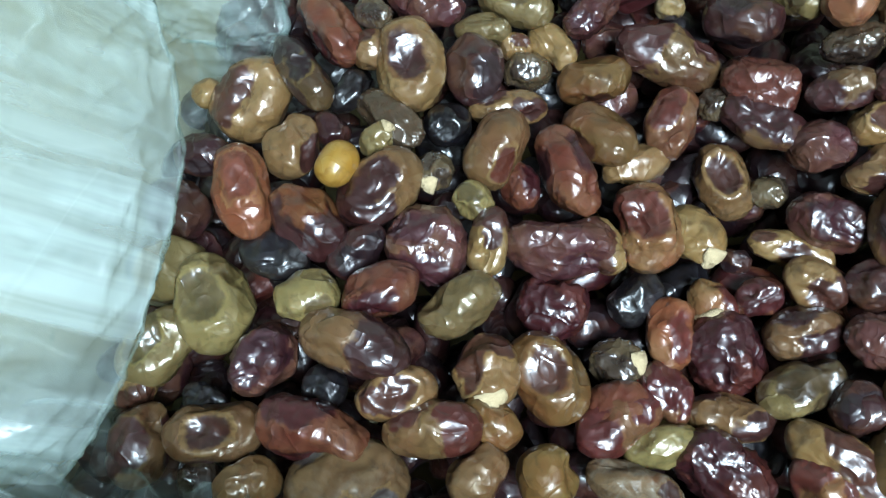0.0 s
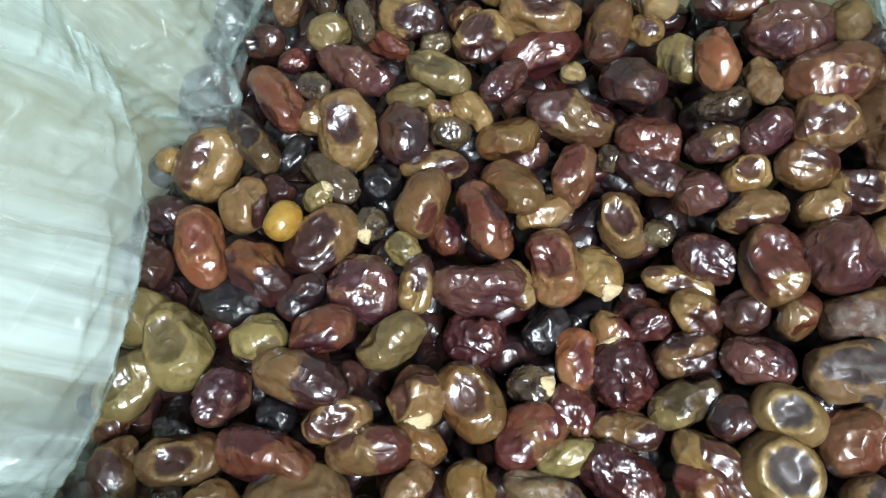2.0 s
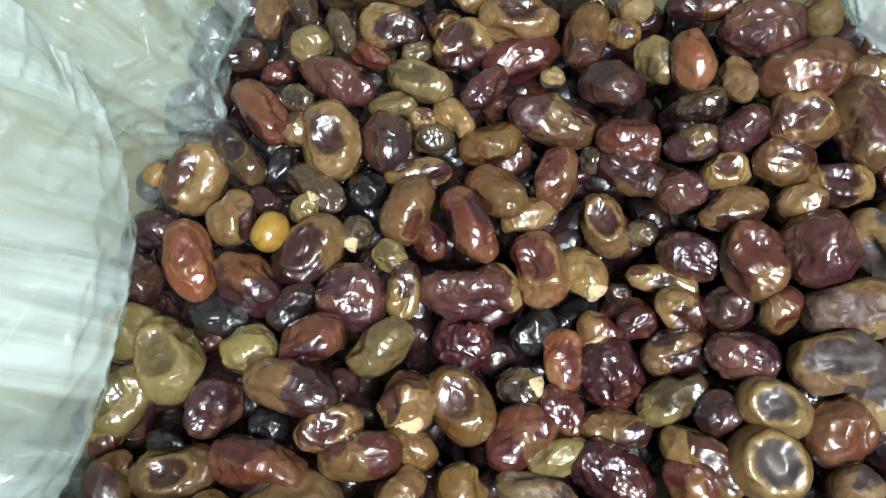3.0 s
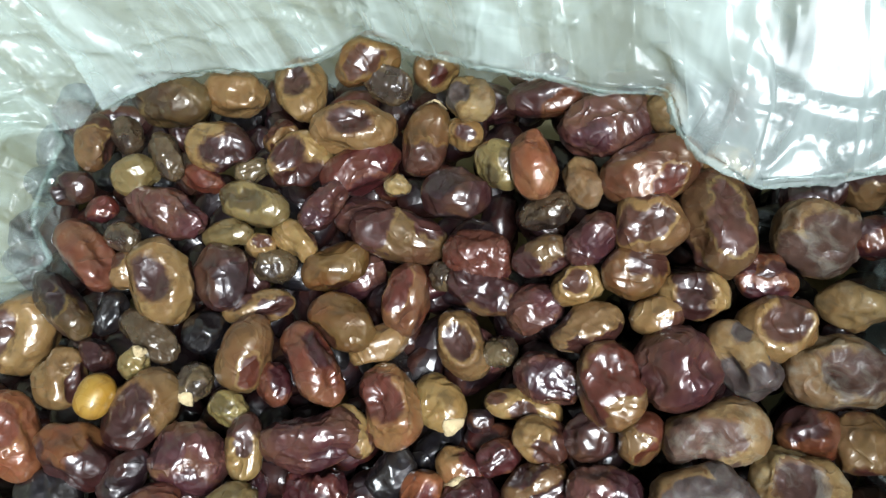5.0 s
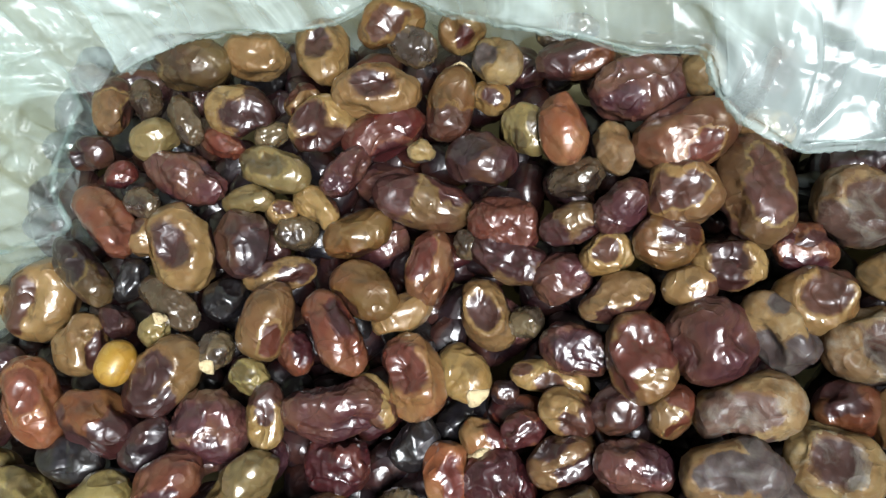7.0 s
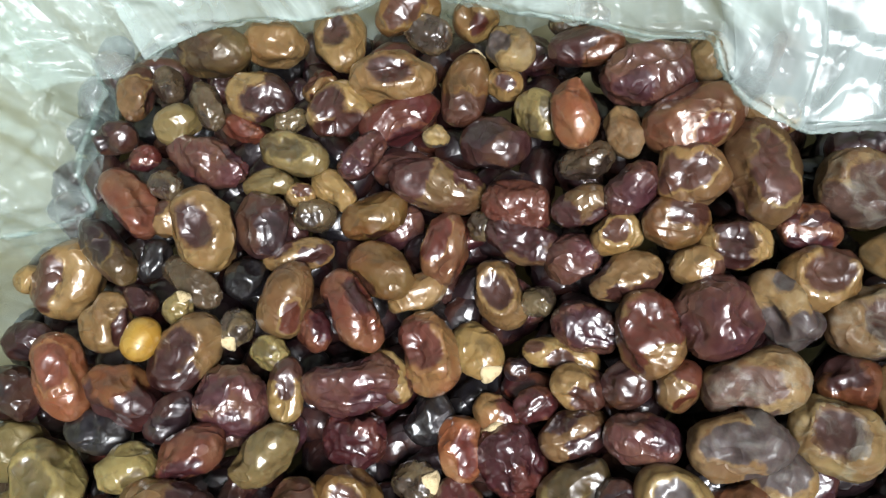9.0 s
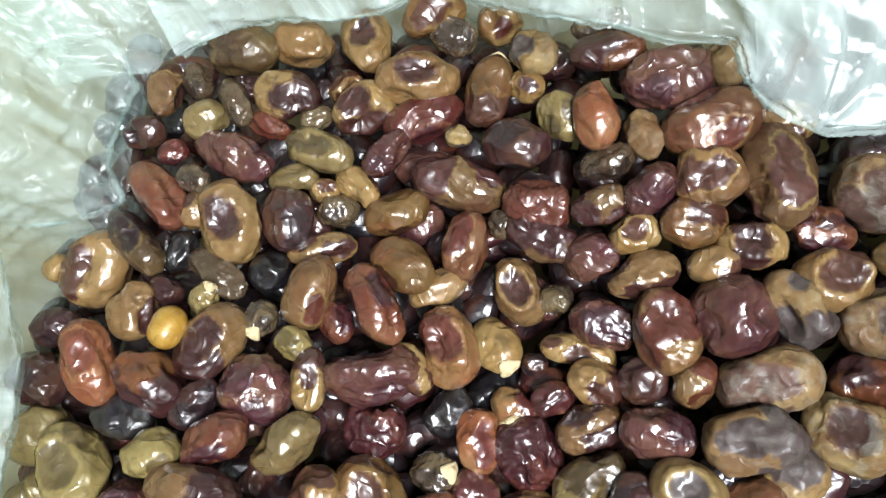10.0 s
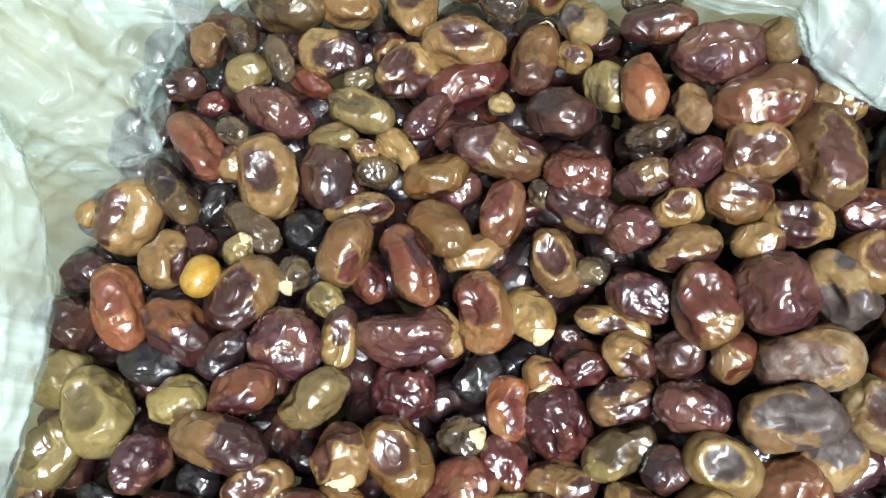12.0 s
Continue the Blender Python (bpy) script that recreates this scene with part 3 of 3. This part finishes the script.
def date(kind, x, y, z, length, width, yaw, tilt, calyx=False, hollow=0.0, tip=0.0):
    """One date lying on the heap: its middle, its length and width, which way it points, and how far its far end drops."""
    global made
    made += 1
    _, share, wrinkle, label = KINDS[kind]
    verts, faces, mask = date_mesh(length * 1.02, width * 1.055, share, wrinkle, made * 13 + 5, hollow=hollow, tip=tip)
    ob = mesh_object("date", verts, faces, DATE_MATS[kind], True)
    ob.data.attributes.new("flesh", "FLOAT", "POINT").data.foreach_set("value", mask)
    ob.matrix_basis = pose(x, y, z, 0 if hollow else random.Random(made).uniform(-180, 180), tilt, yaw)
    if kind in SKINNED:
        v, f = loose_skin(verts, faces, mask, made)
        if len(f) > 200:
            shell = mesh_object("loose_skin", v, f, DATE_MATS[kind], True)
            shell.data.attributes.new("flesh", "FLOAT", "POINT").data.foreach_set("value", [0.0] * len(v))
            shell.parent = ob
            shell["label"] = "loose blistered skin"
    if calyx:
        label += ", with its pale dry calyx"
        v, f = calyx_mesh(width * 0.24)
        cap = mesh_object("calyx", v, f, CALYX, True)
        cap.parent = ob
        cap.location = (length * 0.49, 0, 0)
        cap["label"] = "pale dry calyx"
    return tagged(ob, label, "date fruit", "dates in the carton")


date("T", -0.0045, 0.2691, 0.1698, 0.0446, 0.0352, 64, -5)
date("T", -0.0284, 0.2676, 0.1719, 0.0153, 0.0138, 46, -8)
date("DT", 0.0188, 0.2839, 0.1759, 0.0470, 0.0214, 319, -2, tip=-1)
date("D", 0.0039, 0.3524, 0.1668, 0.0259, 0.0205, 6, -7)
date("TD", 0.0158, 0.3770, 0.1739, 0.0335, 0.0233, 279, -9, tip=-1)
date("W", 0.0353, 0.3807, 0.1739, 0.0229, 0.0166, 306, -2)
date("Y", 0.0455, 0.3568, 0.1747, 0.0257, 0.0214, 33, 8)
date("W", 0.0618, 0.3682, 0.1752, 0.0295, 0.0166, 298, 6)
date("TD", 0.0893, 0.3754, 0.1705, 0.0376, 0.0271, 356, 5, tip=1)
date("P", 0.0642, 0.3383, 0.1708, 0.0497, 0.0241, 340, -6)
date("Y", 0.1110, 0.3438, 0.1657, 0.0405, 0.0222, 346, 1, hollow=0.5)
date("R", 0.0282, 0.3370, 0.1730, 0.0175, 0.0148, 10, -4)
date("R", 0.0247, 0.3121, 0.1732, 0.0478, 0.0258, 315, -7)
date("W", 0.0465, 0.3209, 0.1759, 0.0205, 0.0149, 337, -8)
date("T", 0.0483, 0.3047, 0.1705, 0.0209, 0.0199, 69, -6)
date("TD", 0.0703, 0.2991, 0.1708, 0.0468, 0.0338, 289, 9, hollow=0.7)
date("D", 0.1003, 0.3042, 0.1654, 0.0362, 0.0272, 285, 7)
date("W", 0.1240, 0.3128, 0.1554, 0.0236, 0.0193, 15, 6)
date("T", 0.1161, 0.3227, 0.1600, 0.0164, 0.0138, 357, 6)
date("Y", 0.0988, 0.3270, 0.1645, 0.0280, 0.0164, 6, -6)
date("T", 0.1328, 0.3277, 0.1569, 0.0301, 0.0175, 323, -4)
date("P", 0.1494, 0.3446, 0.1639, 0.0302, 0.0192, 54, 3)
date("TO", 0.1568, 0.3140, 0.1534, 0.0367, 0.0245, 29, 5)
date("TD", 0.1192, 0.2899, 0.1589, 0.0369, 0.0183, 14, 7)
date("B", 0.0936, 0.2749, 0.1619, 0.0233, 0.0221, 11, 8)
date("TR", 0.1207, 0.2644, 0.1670, 0.0385, 0.0264, 75, -8)
date("R", 0.1540, 0.2608, 0.1643, 0.0463, 0.0247, 305, 2)
date("TO", 0.1654, 0.2840, 0.1559, 0.0392, 0.0261, 332, 3)
date("TD", 0.0242, 0.2465, 0.1724, 0.0312, 0.0268, 273, 0)
date("W", 0.0664, 0.2709, 0.1685, 0.0400, 0.0180, 332, -6)
date("B", 0.0418, 0.2816, 0.1678, 0.0242, 0.0154, 69, -1)
date("D", 0.0393, 0.2602, 0.1692, 0.0209, 0.0158, 335, -8)
date("Y", 0.0655, 0.2556, 0.1757, 0.0193, 0.0145, 45, -38, calyx=True)
date("K", 0.0530, 0.2380, 0.1836, 0.0222, 0.0174, 73, 7)
date("TD", 0.0726, 0.2333, 0.1718, 0.0448, 0.0306, 59, 1, hollow=0.7, tip=-1)
date("W", 0.0933, 0.2484, 0.1647, 0.0214, 0.0186, 271, -38, calyx=True)
date("RD", 0.0452, 0.2102, 0.1771, 0.0405, 0.0304, 331, 8, tip=1)
date("O", 0.0124, 0.2168, 0.1831, 0.0454, 0.0270, 302, 1)
date("D", -0.0191, 0.2345, 0.1719, 0.0276, 0.0215, 10, 8)
date("D", -0.0240, 0.2059, 0.1702, 0.0330, 0.0276, 336, 7)
date("B", 0.0336, 0.1924, 0.1757, 0.0328, 0.0222, 348, 0)
date("Y", -0.0198, 0.1782, 0.1647, 0.0353, 0.0310, 30, -2)
date("Y", 0.0112, 0.1657, 0.1752, 0.0470, 0.0336, 303, 2, hollow=0.6)
date("Y", -0.0131, 0.1409, 0.1640, 0.0413, 0.0308, 63, -1)
date("P", 0.0424, 0.1459, 0.1749, 0.0327, 0.0311, 79, -7)
date("Y", 0.0558, 0.1760, 0.1802, 0.0291, 0.0237, 21, -4)
date("R", 0.0866, 0.1855, 0.1773, 0.0359, 0.0265, 40, 6)
date("D", 0.0696, 0.2024, 0.1731, 0.0309, 0.0196, 52, -9)
date("P", 0.0994, 0.2121, 0.1682, 0.0355, 0.0338, 1, -9)
date("TD", 0.1268, 0.2195, 0.1687, 0.0319, 0.0176, 270, 3, tip=-1)
date("Y", 0.1204, 0.1881, 0.1690, 0.0381, 0.0261, 42, -4)
date("TD", 0.0827, 0.1607, 0.1820, 0.0496, 0.0263, 354, 1, tip=1)
date("T", 0.1373, 0.1634, 0.1647, 0.0318, 0.0277, 296, -28, calyx=True)
date("TO", 0.1640, 0.1678, 0.1575, 0.0425, 0.0299, 309, -3, hollow=0.6)
date("P", 0.1575, 0.2249, 0.1631, 0.0482, 0.0277, 12, 10)
date("T", 0.1751, 0.2304, 0.1579, 0.0291, 0.0182, 311, -6)
date("RW", 0.1592, 0.2001, 0.1521, 0.0303, 0.0288, 353, -2)
date("R", 0.1337, 0.2505, 0.1605, 0.0233, 0.0181, 304, -6)
date("Y", 0.1153, 0.2370, 0.1680, 0.0196, 0.0162, 340, 3)
date("RT", 0.1931, 0.2435, 0.1556, 0.0424, 0.0279, 294, -4, hollow=0.9)
date("T", 0.2156, 0.2473, 0.1444, 0.0328, 0.0228, 306, -28, calyx=True)
date("T", 0.1839, 0.2740, 0.1520, 0.0321, 0.0177, 31, 5)
date("W", 0.2449, 0.2746, 0.1447, 0.0172, 0.0154, 359, -4)
date("TD", 0.2243, 0.2775, 0.1399, 0.0379, 0.0258, 298, 1, hollow=0.9)
date("P", 0.2694, 0.2612, 0.1519, 0.0336, 0.0254, 348, 8)
date("TR", 0.2971, 0.2573, 0.1679, 0.0407, 0.0300, 290, -8, hollow=0.5)
date("P", 0.3268, 0.2673, 0.1694, 0.0385, 0.0355, 304, -9)
date("T", 0.3183, 0.2896, 0.1718, 0.0246, 0.0182, 18, -5)
date("G", 0.3554, 0.2717, 0.1703, 0.0391, 0.0253, 310, 5, tip=1)
date("TG", 0.3433, 0.2379, 0.1672, 0.0451, 0.0304, 17, 2)
date("G", 0.3363, 0.2117, 0.1706, 0.0437, 0.0292, 15, -5, tip=1)
date("G", 0.3539, 0.1975, 0.1658, 0.0275, 0.0259, 31, -3)
date("YS", 0.3094, 0.1867, 0.1680, 0.0345, 0.0235, 341, -6, hollow=1.0)
date("Y", 0.2658, 0.1863, 0.1530, 0.0367, 0.0234, 37, -1, tip=1)
date("RW", 0.2362, 0.1954, 0.1450, 0.0370, 0.0308, 120, -9, calyx=True)
date("O", 0.2122, 0.1990, 0.1477, 0.0325, 0.0228, 276, 4)
date("RT", 0.2139, 0.1727, 0.1480, 0.0295, 0.0221, 320, 8, tip=-1)
date("TD", 0.2660, 0.2104, 0.1504, 0.0346, 0.0249, 25, 9)
date("P", 0.2967, 0.2104, 0.1600, 0.0348, 0.0244, 349, 5)
date("T", 0.2672, 0.2319, 0.1538, 0.0282, 0.0220, 342, 9, tip=1)
date("D", 0.2892, 0.2341, 0.1581, 0.0236, 0.0219, 43, -10)
date("TR", 0.3113, 0.2356, 0.1651, 0.0245, 0.0217, 52, -4, tip=1)
date("RT", 0.2276, 0.2167, 0.1458, 0.0240, 0.0183, 331, 9)
date("R", 0.2463, 0.2225, 0.1474, 0.0213, 0.0194, 33, 6)
date("T", 0.2580, 0.2473, 0.1460, 0.0378, 0.0168, 353, -2)
date("D", 0.2358, 0.2404, 0.1395, 0.0136, 0.0129, 359, 9)
date("B", 0.1948, 0.2125, 0.1459, 0.0277, 0.0225, 43, 2)
date("W", 0.1911, 0.1806, 0.1473, 0.0244, 0.0212, 14, -38, calyx=True)
date("R", 0.1951, 0.1606, 0.1530, 0.0281, 0.0231, 28, -4)
date("TD", 0.2417, 0.1683, 0.1465, 0.0355, 0.0215, 4, -6)
date("D", 0.2863, 0.1819, 0.1597, 0.0221, 0.0204, 58, -1)
date("T", 0.3371, 0.1820, 0.1688, 0.0253, 0.0182, 355, -7)
date("TD", 0.3347, 0.2998, 0.1733, 0.0312, 0.0213, 359, -2, hollow=1.0)
date("TO", 0.3087, 0.3096, 0.1736, 0.0308, 0.0247, 6, 9)
date("T", 0.2818, 0.3041, 0.1674, 0.0248, 0.0195, 17, -3, hollow=0.7)
date("T", 0.3143, 0.3313, 0.1783, 0.0342, 0.0326, 41, -10)
date("P", 0.2876, 0.3247, 0.1759, 0.0293, 0.0224, 51, -9)
date("PT", 0.2651, 0.3177, 0.1685, 0.0299, 0.0197, 18, -7, tip=-1)
date("P", 0.2621, 0.2935, 0.1580, 0.0279, 0.0244, 40, 6)
date("TD", 0.2870, 0.2836, 0.1655, 0.0349, 0.0222, 24, -3)
date("PT", 0.2359, 0.3032, 0.1571, 0.0398, 0.0217, 338, -4, hollow=0.6, tip=-1)
date("RT", 0.1964, 0.2978, 0.1528, 0.0387, 0.0244, 268, -8)
date("PT", 0.1897, 0.3321, 0.1545, 0.0510, 0.0282, 349, 10, tip=-1)
date("RW", 0.2326, 0.3199, 0.1595, 0.0356, 0.0249, 343, -2)
date("D", 0.2199, 0.3517, 0.1627, 0.0366, 0.0299, 359, -6)
date("O", 0.2599, 0.3611, 0.1791, 0.0367, 0.0249, 282, -9)
date("Y", 0.2425, 0.3651, 0.1702, 0.0289, 0.0225, 308, -9)
date("G", 0.2842, 0.3532, 0.1768, 0.0270, 0.0178, 286, -7)
date("RT", 0.3159, 0.3588, 0.1800, 0.0496, 0.0335, 25, 4)
date("PT", 0.3467, 0.3354, 0.1710, 0.0541, 0.0335, 277, -7)
date("W", 0.2672, 0.3396, 0.1725, 0.0274, 0.0176, 23, -9)
date("TO", 0.2028, 0.3803, 0.1676, 0.0406, 0.0232, 80, -0, calyx=True, tip=-1)
date("R", 0.1667, 0.3669, 0.1605, 0.0446, 0.0266, 24, -5)
date("T", 0.1631, 0.3865, 0.1701, 0.0453, 0.0280, 8, 10, hollow=0.5)
date("T", 0.1332, 0.3707, 0.1633, 0.0369, 0.0284, 34, -8, hollow=0.5)
date("G", 0.1861, 0.3600, 0.1536, 0.0146, 0.0139, 350, 1)
date("T", 0.1195, 0.3854, 0.1602, 0.0203, 0.0186, 55, 5)
date("R", 0.0794, 0.3592, 0.1647, 0.0273, 0.0165, 336, -2)
date("W", 0.1058, 0.3650, 0.1626, 0.0183, 0.0150, 27, 10)
date("T", 0.3483, 0.3663, 0.1715, 0.0184, 0.0169, 22, -0)
date("RD", 0.3651, 0.3122, 0.1701, 0.0208, 0.0198, 17, -5)
date("W", 0.2145, 0.3109, 0.1517, 0.0158, 0.0150, 340, -2)
date("DT", 0.0573, 0.4029, 0.1744, 0.0497, 0.0307, 349, -9)
date("T", 0.0927, 0.4080, 0.1689, 0.0368, 0.0267, 349, -2)
date("TD", 0.1288, 0.4120, 0.1644, 0.0386, 0.0269, 284, -5, hollow=1.0)
date("TO", 0.1715, 0.4178, 0.1844, 0.0360, 0.0240, 38, 8)
date("W", 0.1814, 0.4083, 0.1785, 0.0274, 0.0196, 333, 7)
date("TR", 0.2062, 0.4186, 0.1724, 0.0240, 0.0229, 34, -0)
date("G", 0.2254, 0.4020, 0.1703, 0.0263, 0.0224, 315, -9)
date("T", 0.2228, 0.3849, 0.1648, 0.0205, 0.0168, 331, -5)
date("RD", 0.2646, 0.3980, 0.1790, 0.0380, 0.0217, 9, -5, tip=-1)
date("W", 0.2599, 0.4154, 0.1752, 0.0296, 0.0163, 8, -6)
date("G", 0.3218, 0.3901, 0.1818, 0.0231, 0.0220, 318, -5)
date("P", 0.2947, 0.3846, 0.1783, 0.0462, 0.0306, 22, 7)
date("T", 0.3546, 0.3643, 0.1698, 0.0203, 0.0194, 9, -7)
date("D", 0.3915, 0.3518, 0.1683, 0.0330, 0.0226, 24, -9)
date("TG", 0.3908, 0.3313, 0.1662, 0.0382, 0.0364, 355, 9, hollow=0.7)
date("T", 0.4150, 0.3566, 0.1708, 0.0273, 0.0260, 34, 1)
date("R", 0.4135, 0.3301, 0.1684, 0.0218, 0.0208, 20, 10)
date("G", 0.4037, 0.2980, 0.1689, 0.0313, 0.0231, 351, -2)
date("R", 0.3662, 0.3082, 0.1708, 0.0287, 0.0180, 354, 8)
date("T", 0.3710, 0.2865, 0.1691, 0.0375, 0.0296, 12, 3, hollow=0.8)
date("TG", 0.3942, 0.2671, 0.1694, 0.0446, 0.0326, 2, 6, hollow=0.9)
date("RD", 0.3826, 0.2413, 0.1661, 0.0284, 0.0240, 11, 5)
date("TR", 0.4024, 0.2377, 0.1684, 0.0278, 0.0265, 341, -0)
date("TG", 0.3754, 0.2188, 0.1681, 0.0391, 0.0314, 335, -8, hollow=0.7)
date("PT", -0.0031, 0.0976, 0.1695, 0.0381, 0.0264, 273, -6)
date("TD", 0.0290, 0.1119, 0.1719, 0.0431, 0.0267, 19, 7, hollow=0.8)
date("R", 0.0732, 0.1216, 0.1764, 0.0476, 0.0276, 356, 8)
date("T", 0.1043, 0.1445, 0.1778, 0.0338, 0.0201, 27, 8, hollow=1.0)
date("TR", 0.1225, 0.1340, 0.1756, 0.0423, 0.0257, 16, -3, tip=1)
date("TO", 0.1450, 0.1427, 0.1693, 0.0272, 0.0183, 331, 3)
date("G", 0.0927, 0.1050, 0.1709, 0.0513, 0.0326, 22, 6)
date("T", 0.0517, 0.0948, 0.1755, 0.0281, 0.0213, 30, 3)
date("T", 0.1449, 0.1205, 0.1708, 0.0278, 0.0225, 57, 6)
date("TO", 0.1716, 0.1263, 0.1628, 0.0266, 0.0240, 293, 1)
date("TG", 0.2060, 0.1312, 0.1560, 0.0401, 0.0191, 353, 3)
date("RW", 0.2410, 0.1454, 0.1501, 0.0404, 0.0306, 333, 4)
date("Y", 0.2146, 0.1501, 0.1499, 0.0321, 0.0200, 35, -5)
date("RT", 0.1961, 0.1554, 0.1537, 0.0403, 0.0233, 42, 8, tip=-1)
date("W", 0.0281, 0.0905, 0.1688, 0.0179, 0.0170, 35, 9)
date("T", -0.0174, 0.1206, 0.1651, 0.0190, 0.0181, 32, -9)
date("B", 0.0714, 0.1407, 0.1698, 0.0198, 0.0186, 3, 9)
date("B", 0.0155, 0.1216, 0.1596, 0.0240, 0.0165, 341, 9)
date("RT", 0.2772, 0.1485, 0.1590, 0.0284, 0.0267, 323, 3, tip=-1)
date("T", 0.2809, 0.1584, 0.1601, 0.0436, 0.0244, 327, -9)
date("YS", 0.3085, 0.1616, 0.1633, 0.0379, 0.0328, 332, 8, hollow=1.0)
date("RT", 0.3379, 0.1813, 0.1653, 0.0327, 0.0312, 35, -7)
date("G", 0.3450, 0.1561, 0.1688, 0.0218, 0.0208, 40, 9)
date("B", 0.3244, 0.1962, 0.1611, 0.0190, 0.0181, 21, 3)
date("D", 0.2884, 0.1798, 0.1600, 0.0203, 0.0194, 37, -9)

# ---- the dates beneath, seen only through the gaps ----
rnd = random.Random(77)
UNDER = []
# mostly dark kinds: the shade in the gaps is put into their colour
for k, kind in enumerate(("D", "P", "B", "D", "R", "B", "P", "D")):
    v, f, m = date_mesh(0.036, 0.024, KINDS[kind][1], max(0.035, KINDS[kind][2]), 700 + k, 36, 30)
    me = bpy.data.meshes.new("date")
    me.from_pydata(v, [], f)
    me.materials.append(DATE_MATS[kind])
    me.polygons.foreach_set("use_smooth", [True] * len(me.polygons))
    me.attributes.new("flesh", "FLOAT", "POINT").data.foreach_set("value", m)
    UNDER.append(me)
for iy in range(10):
    for ix in range(12):
        px = -0.048 + (ix + 0.5 * (iy % 2) + rnd.uniform(-0.25, 0.25)) * 0.0365
        py = 0.088 + (iy + rnd.uniform(-0.25, 0.25)) * 0.0365
        low = new("date", UNDER[rnd.randrange(len(UNDER))])
        low.matrix_basis = pose(px, py, 0.130 + rnd.uniform(-0.004, 0.004), rnd.uniform(-180, 180), rnd.uniform(-28, 28), rnd.uniform(-180, 180))
        tagged(low, "shrunken date wedged under others, coloured dark for shade in the gaps", "date fruit", "dates beneath the top layer")

pile_v, pile_f, pile_m, base = [], [], [], 0
shapes = [date_mesh(0.034, 0.024, 0.5, 0.05, 900 + k, 18, 16) for k in range(8)]
for layer, (z, step) in enumerate(((0.122, 0.027), (0.098, 0.03))):
    ny = int((Y1 - Y0 - 0.03) / step)
    nx = int((X1 - X0 - 0.03) / step)
    for iy in range(ny):
        for ix in range(nx):
            px = X0 + 0.026 + (ix + 0.5 * (iy % 2) + rnd.uniform(-0.3, 0.3)) * step
            py = Y0 + 0.022 + (iy + rnd.uniform(-0.3, 0.3)) * step
            if px > X1 - 0.015 or py > Y1 - 0.018:
                continue
            v, f, m = shapes[rnd.randrange(8)]
            turn = np.array(Euler((rnd.uniform(-3, 3), rnd.uniform(-0.5, 0.5), rnd.uniform(-3, 3))).to_matrix())
            w = np.array(v) @ turn.T + (px, py, z + rnd.uniform(-0.005, 0.005))
            pile_v.extend(map(tuple, w))
            pile_f.extend(tuple(i + base for i in q) for q in f)
            pile_m.extend(m)
            base += len(v)
# one dark skin for the whole pile stands in for the shade between dates
pile = mesh_object("date_pile", pile_v, pile_f, DATE_MATS["D"], True)
pile.data.attributes.new("flesh", "FLOAT", "POINT").data.foreach_set("value", pile_m)
tagged(pile, "dates packed beneath the top layer, coloured dark for the shade there", "dates", kind="stuff")
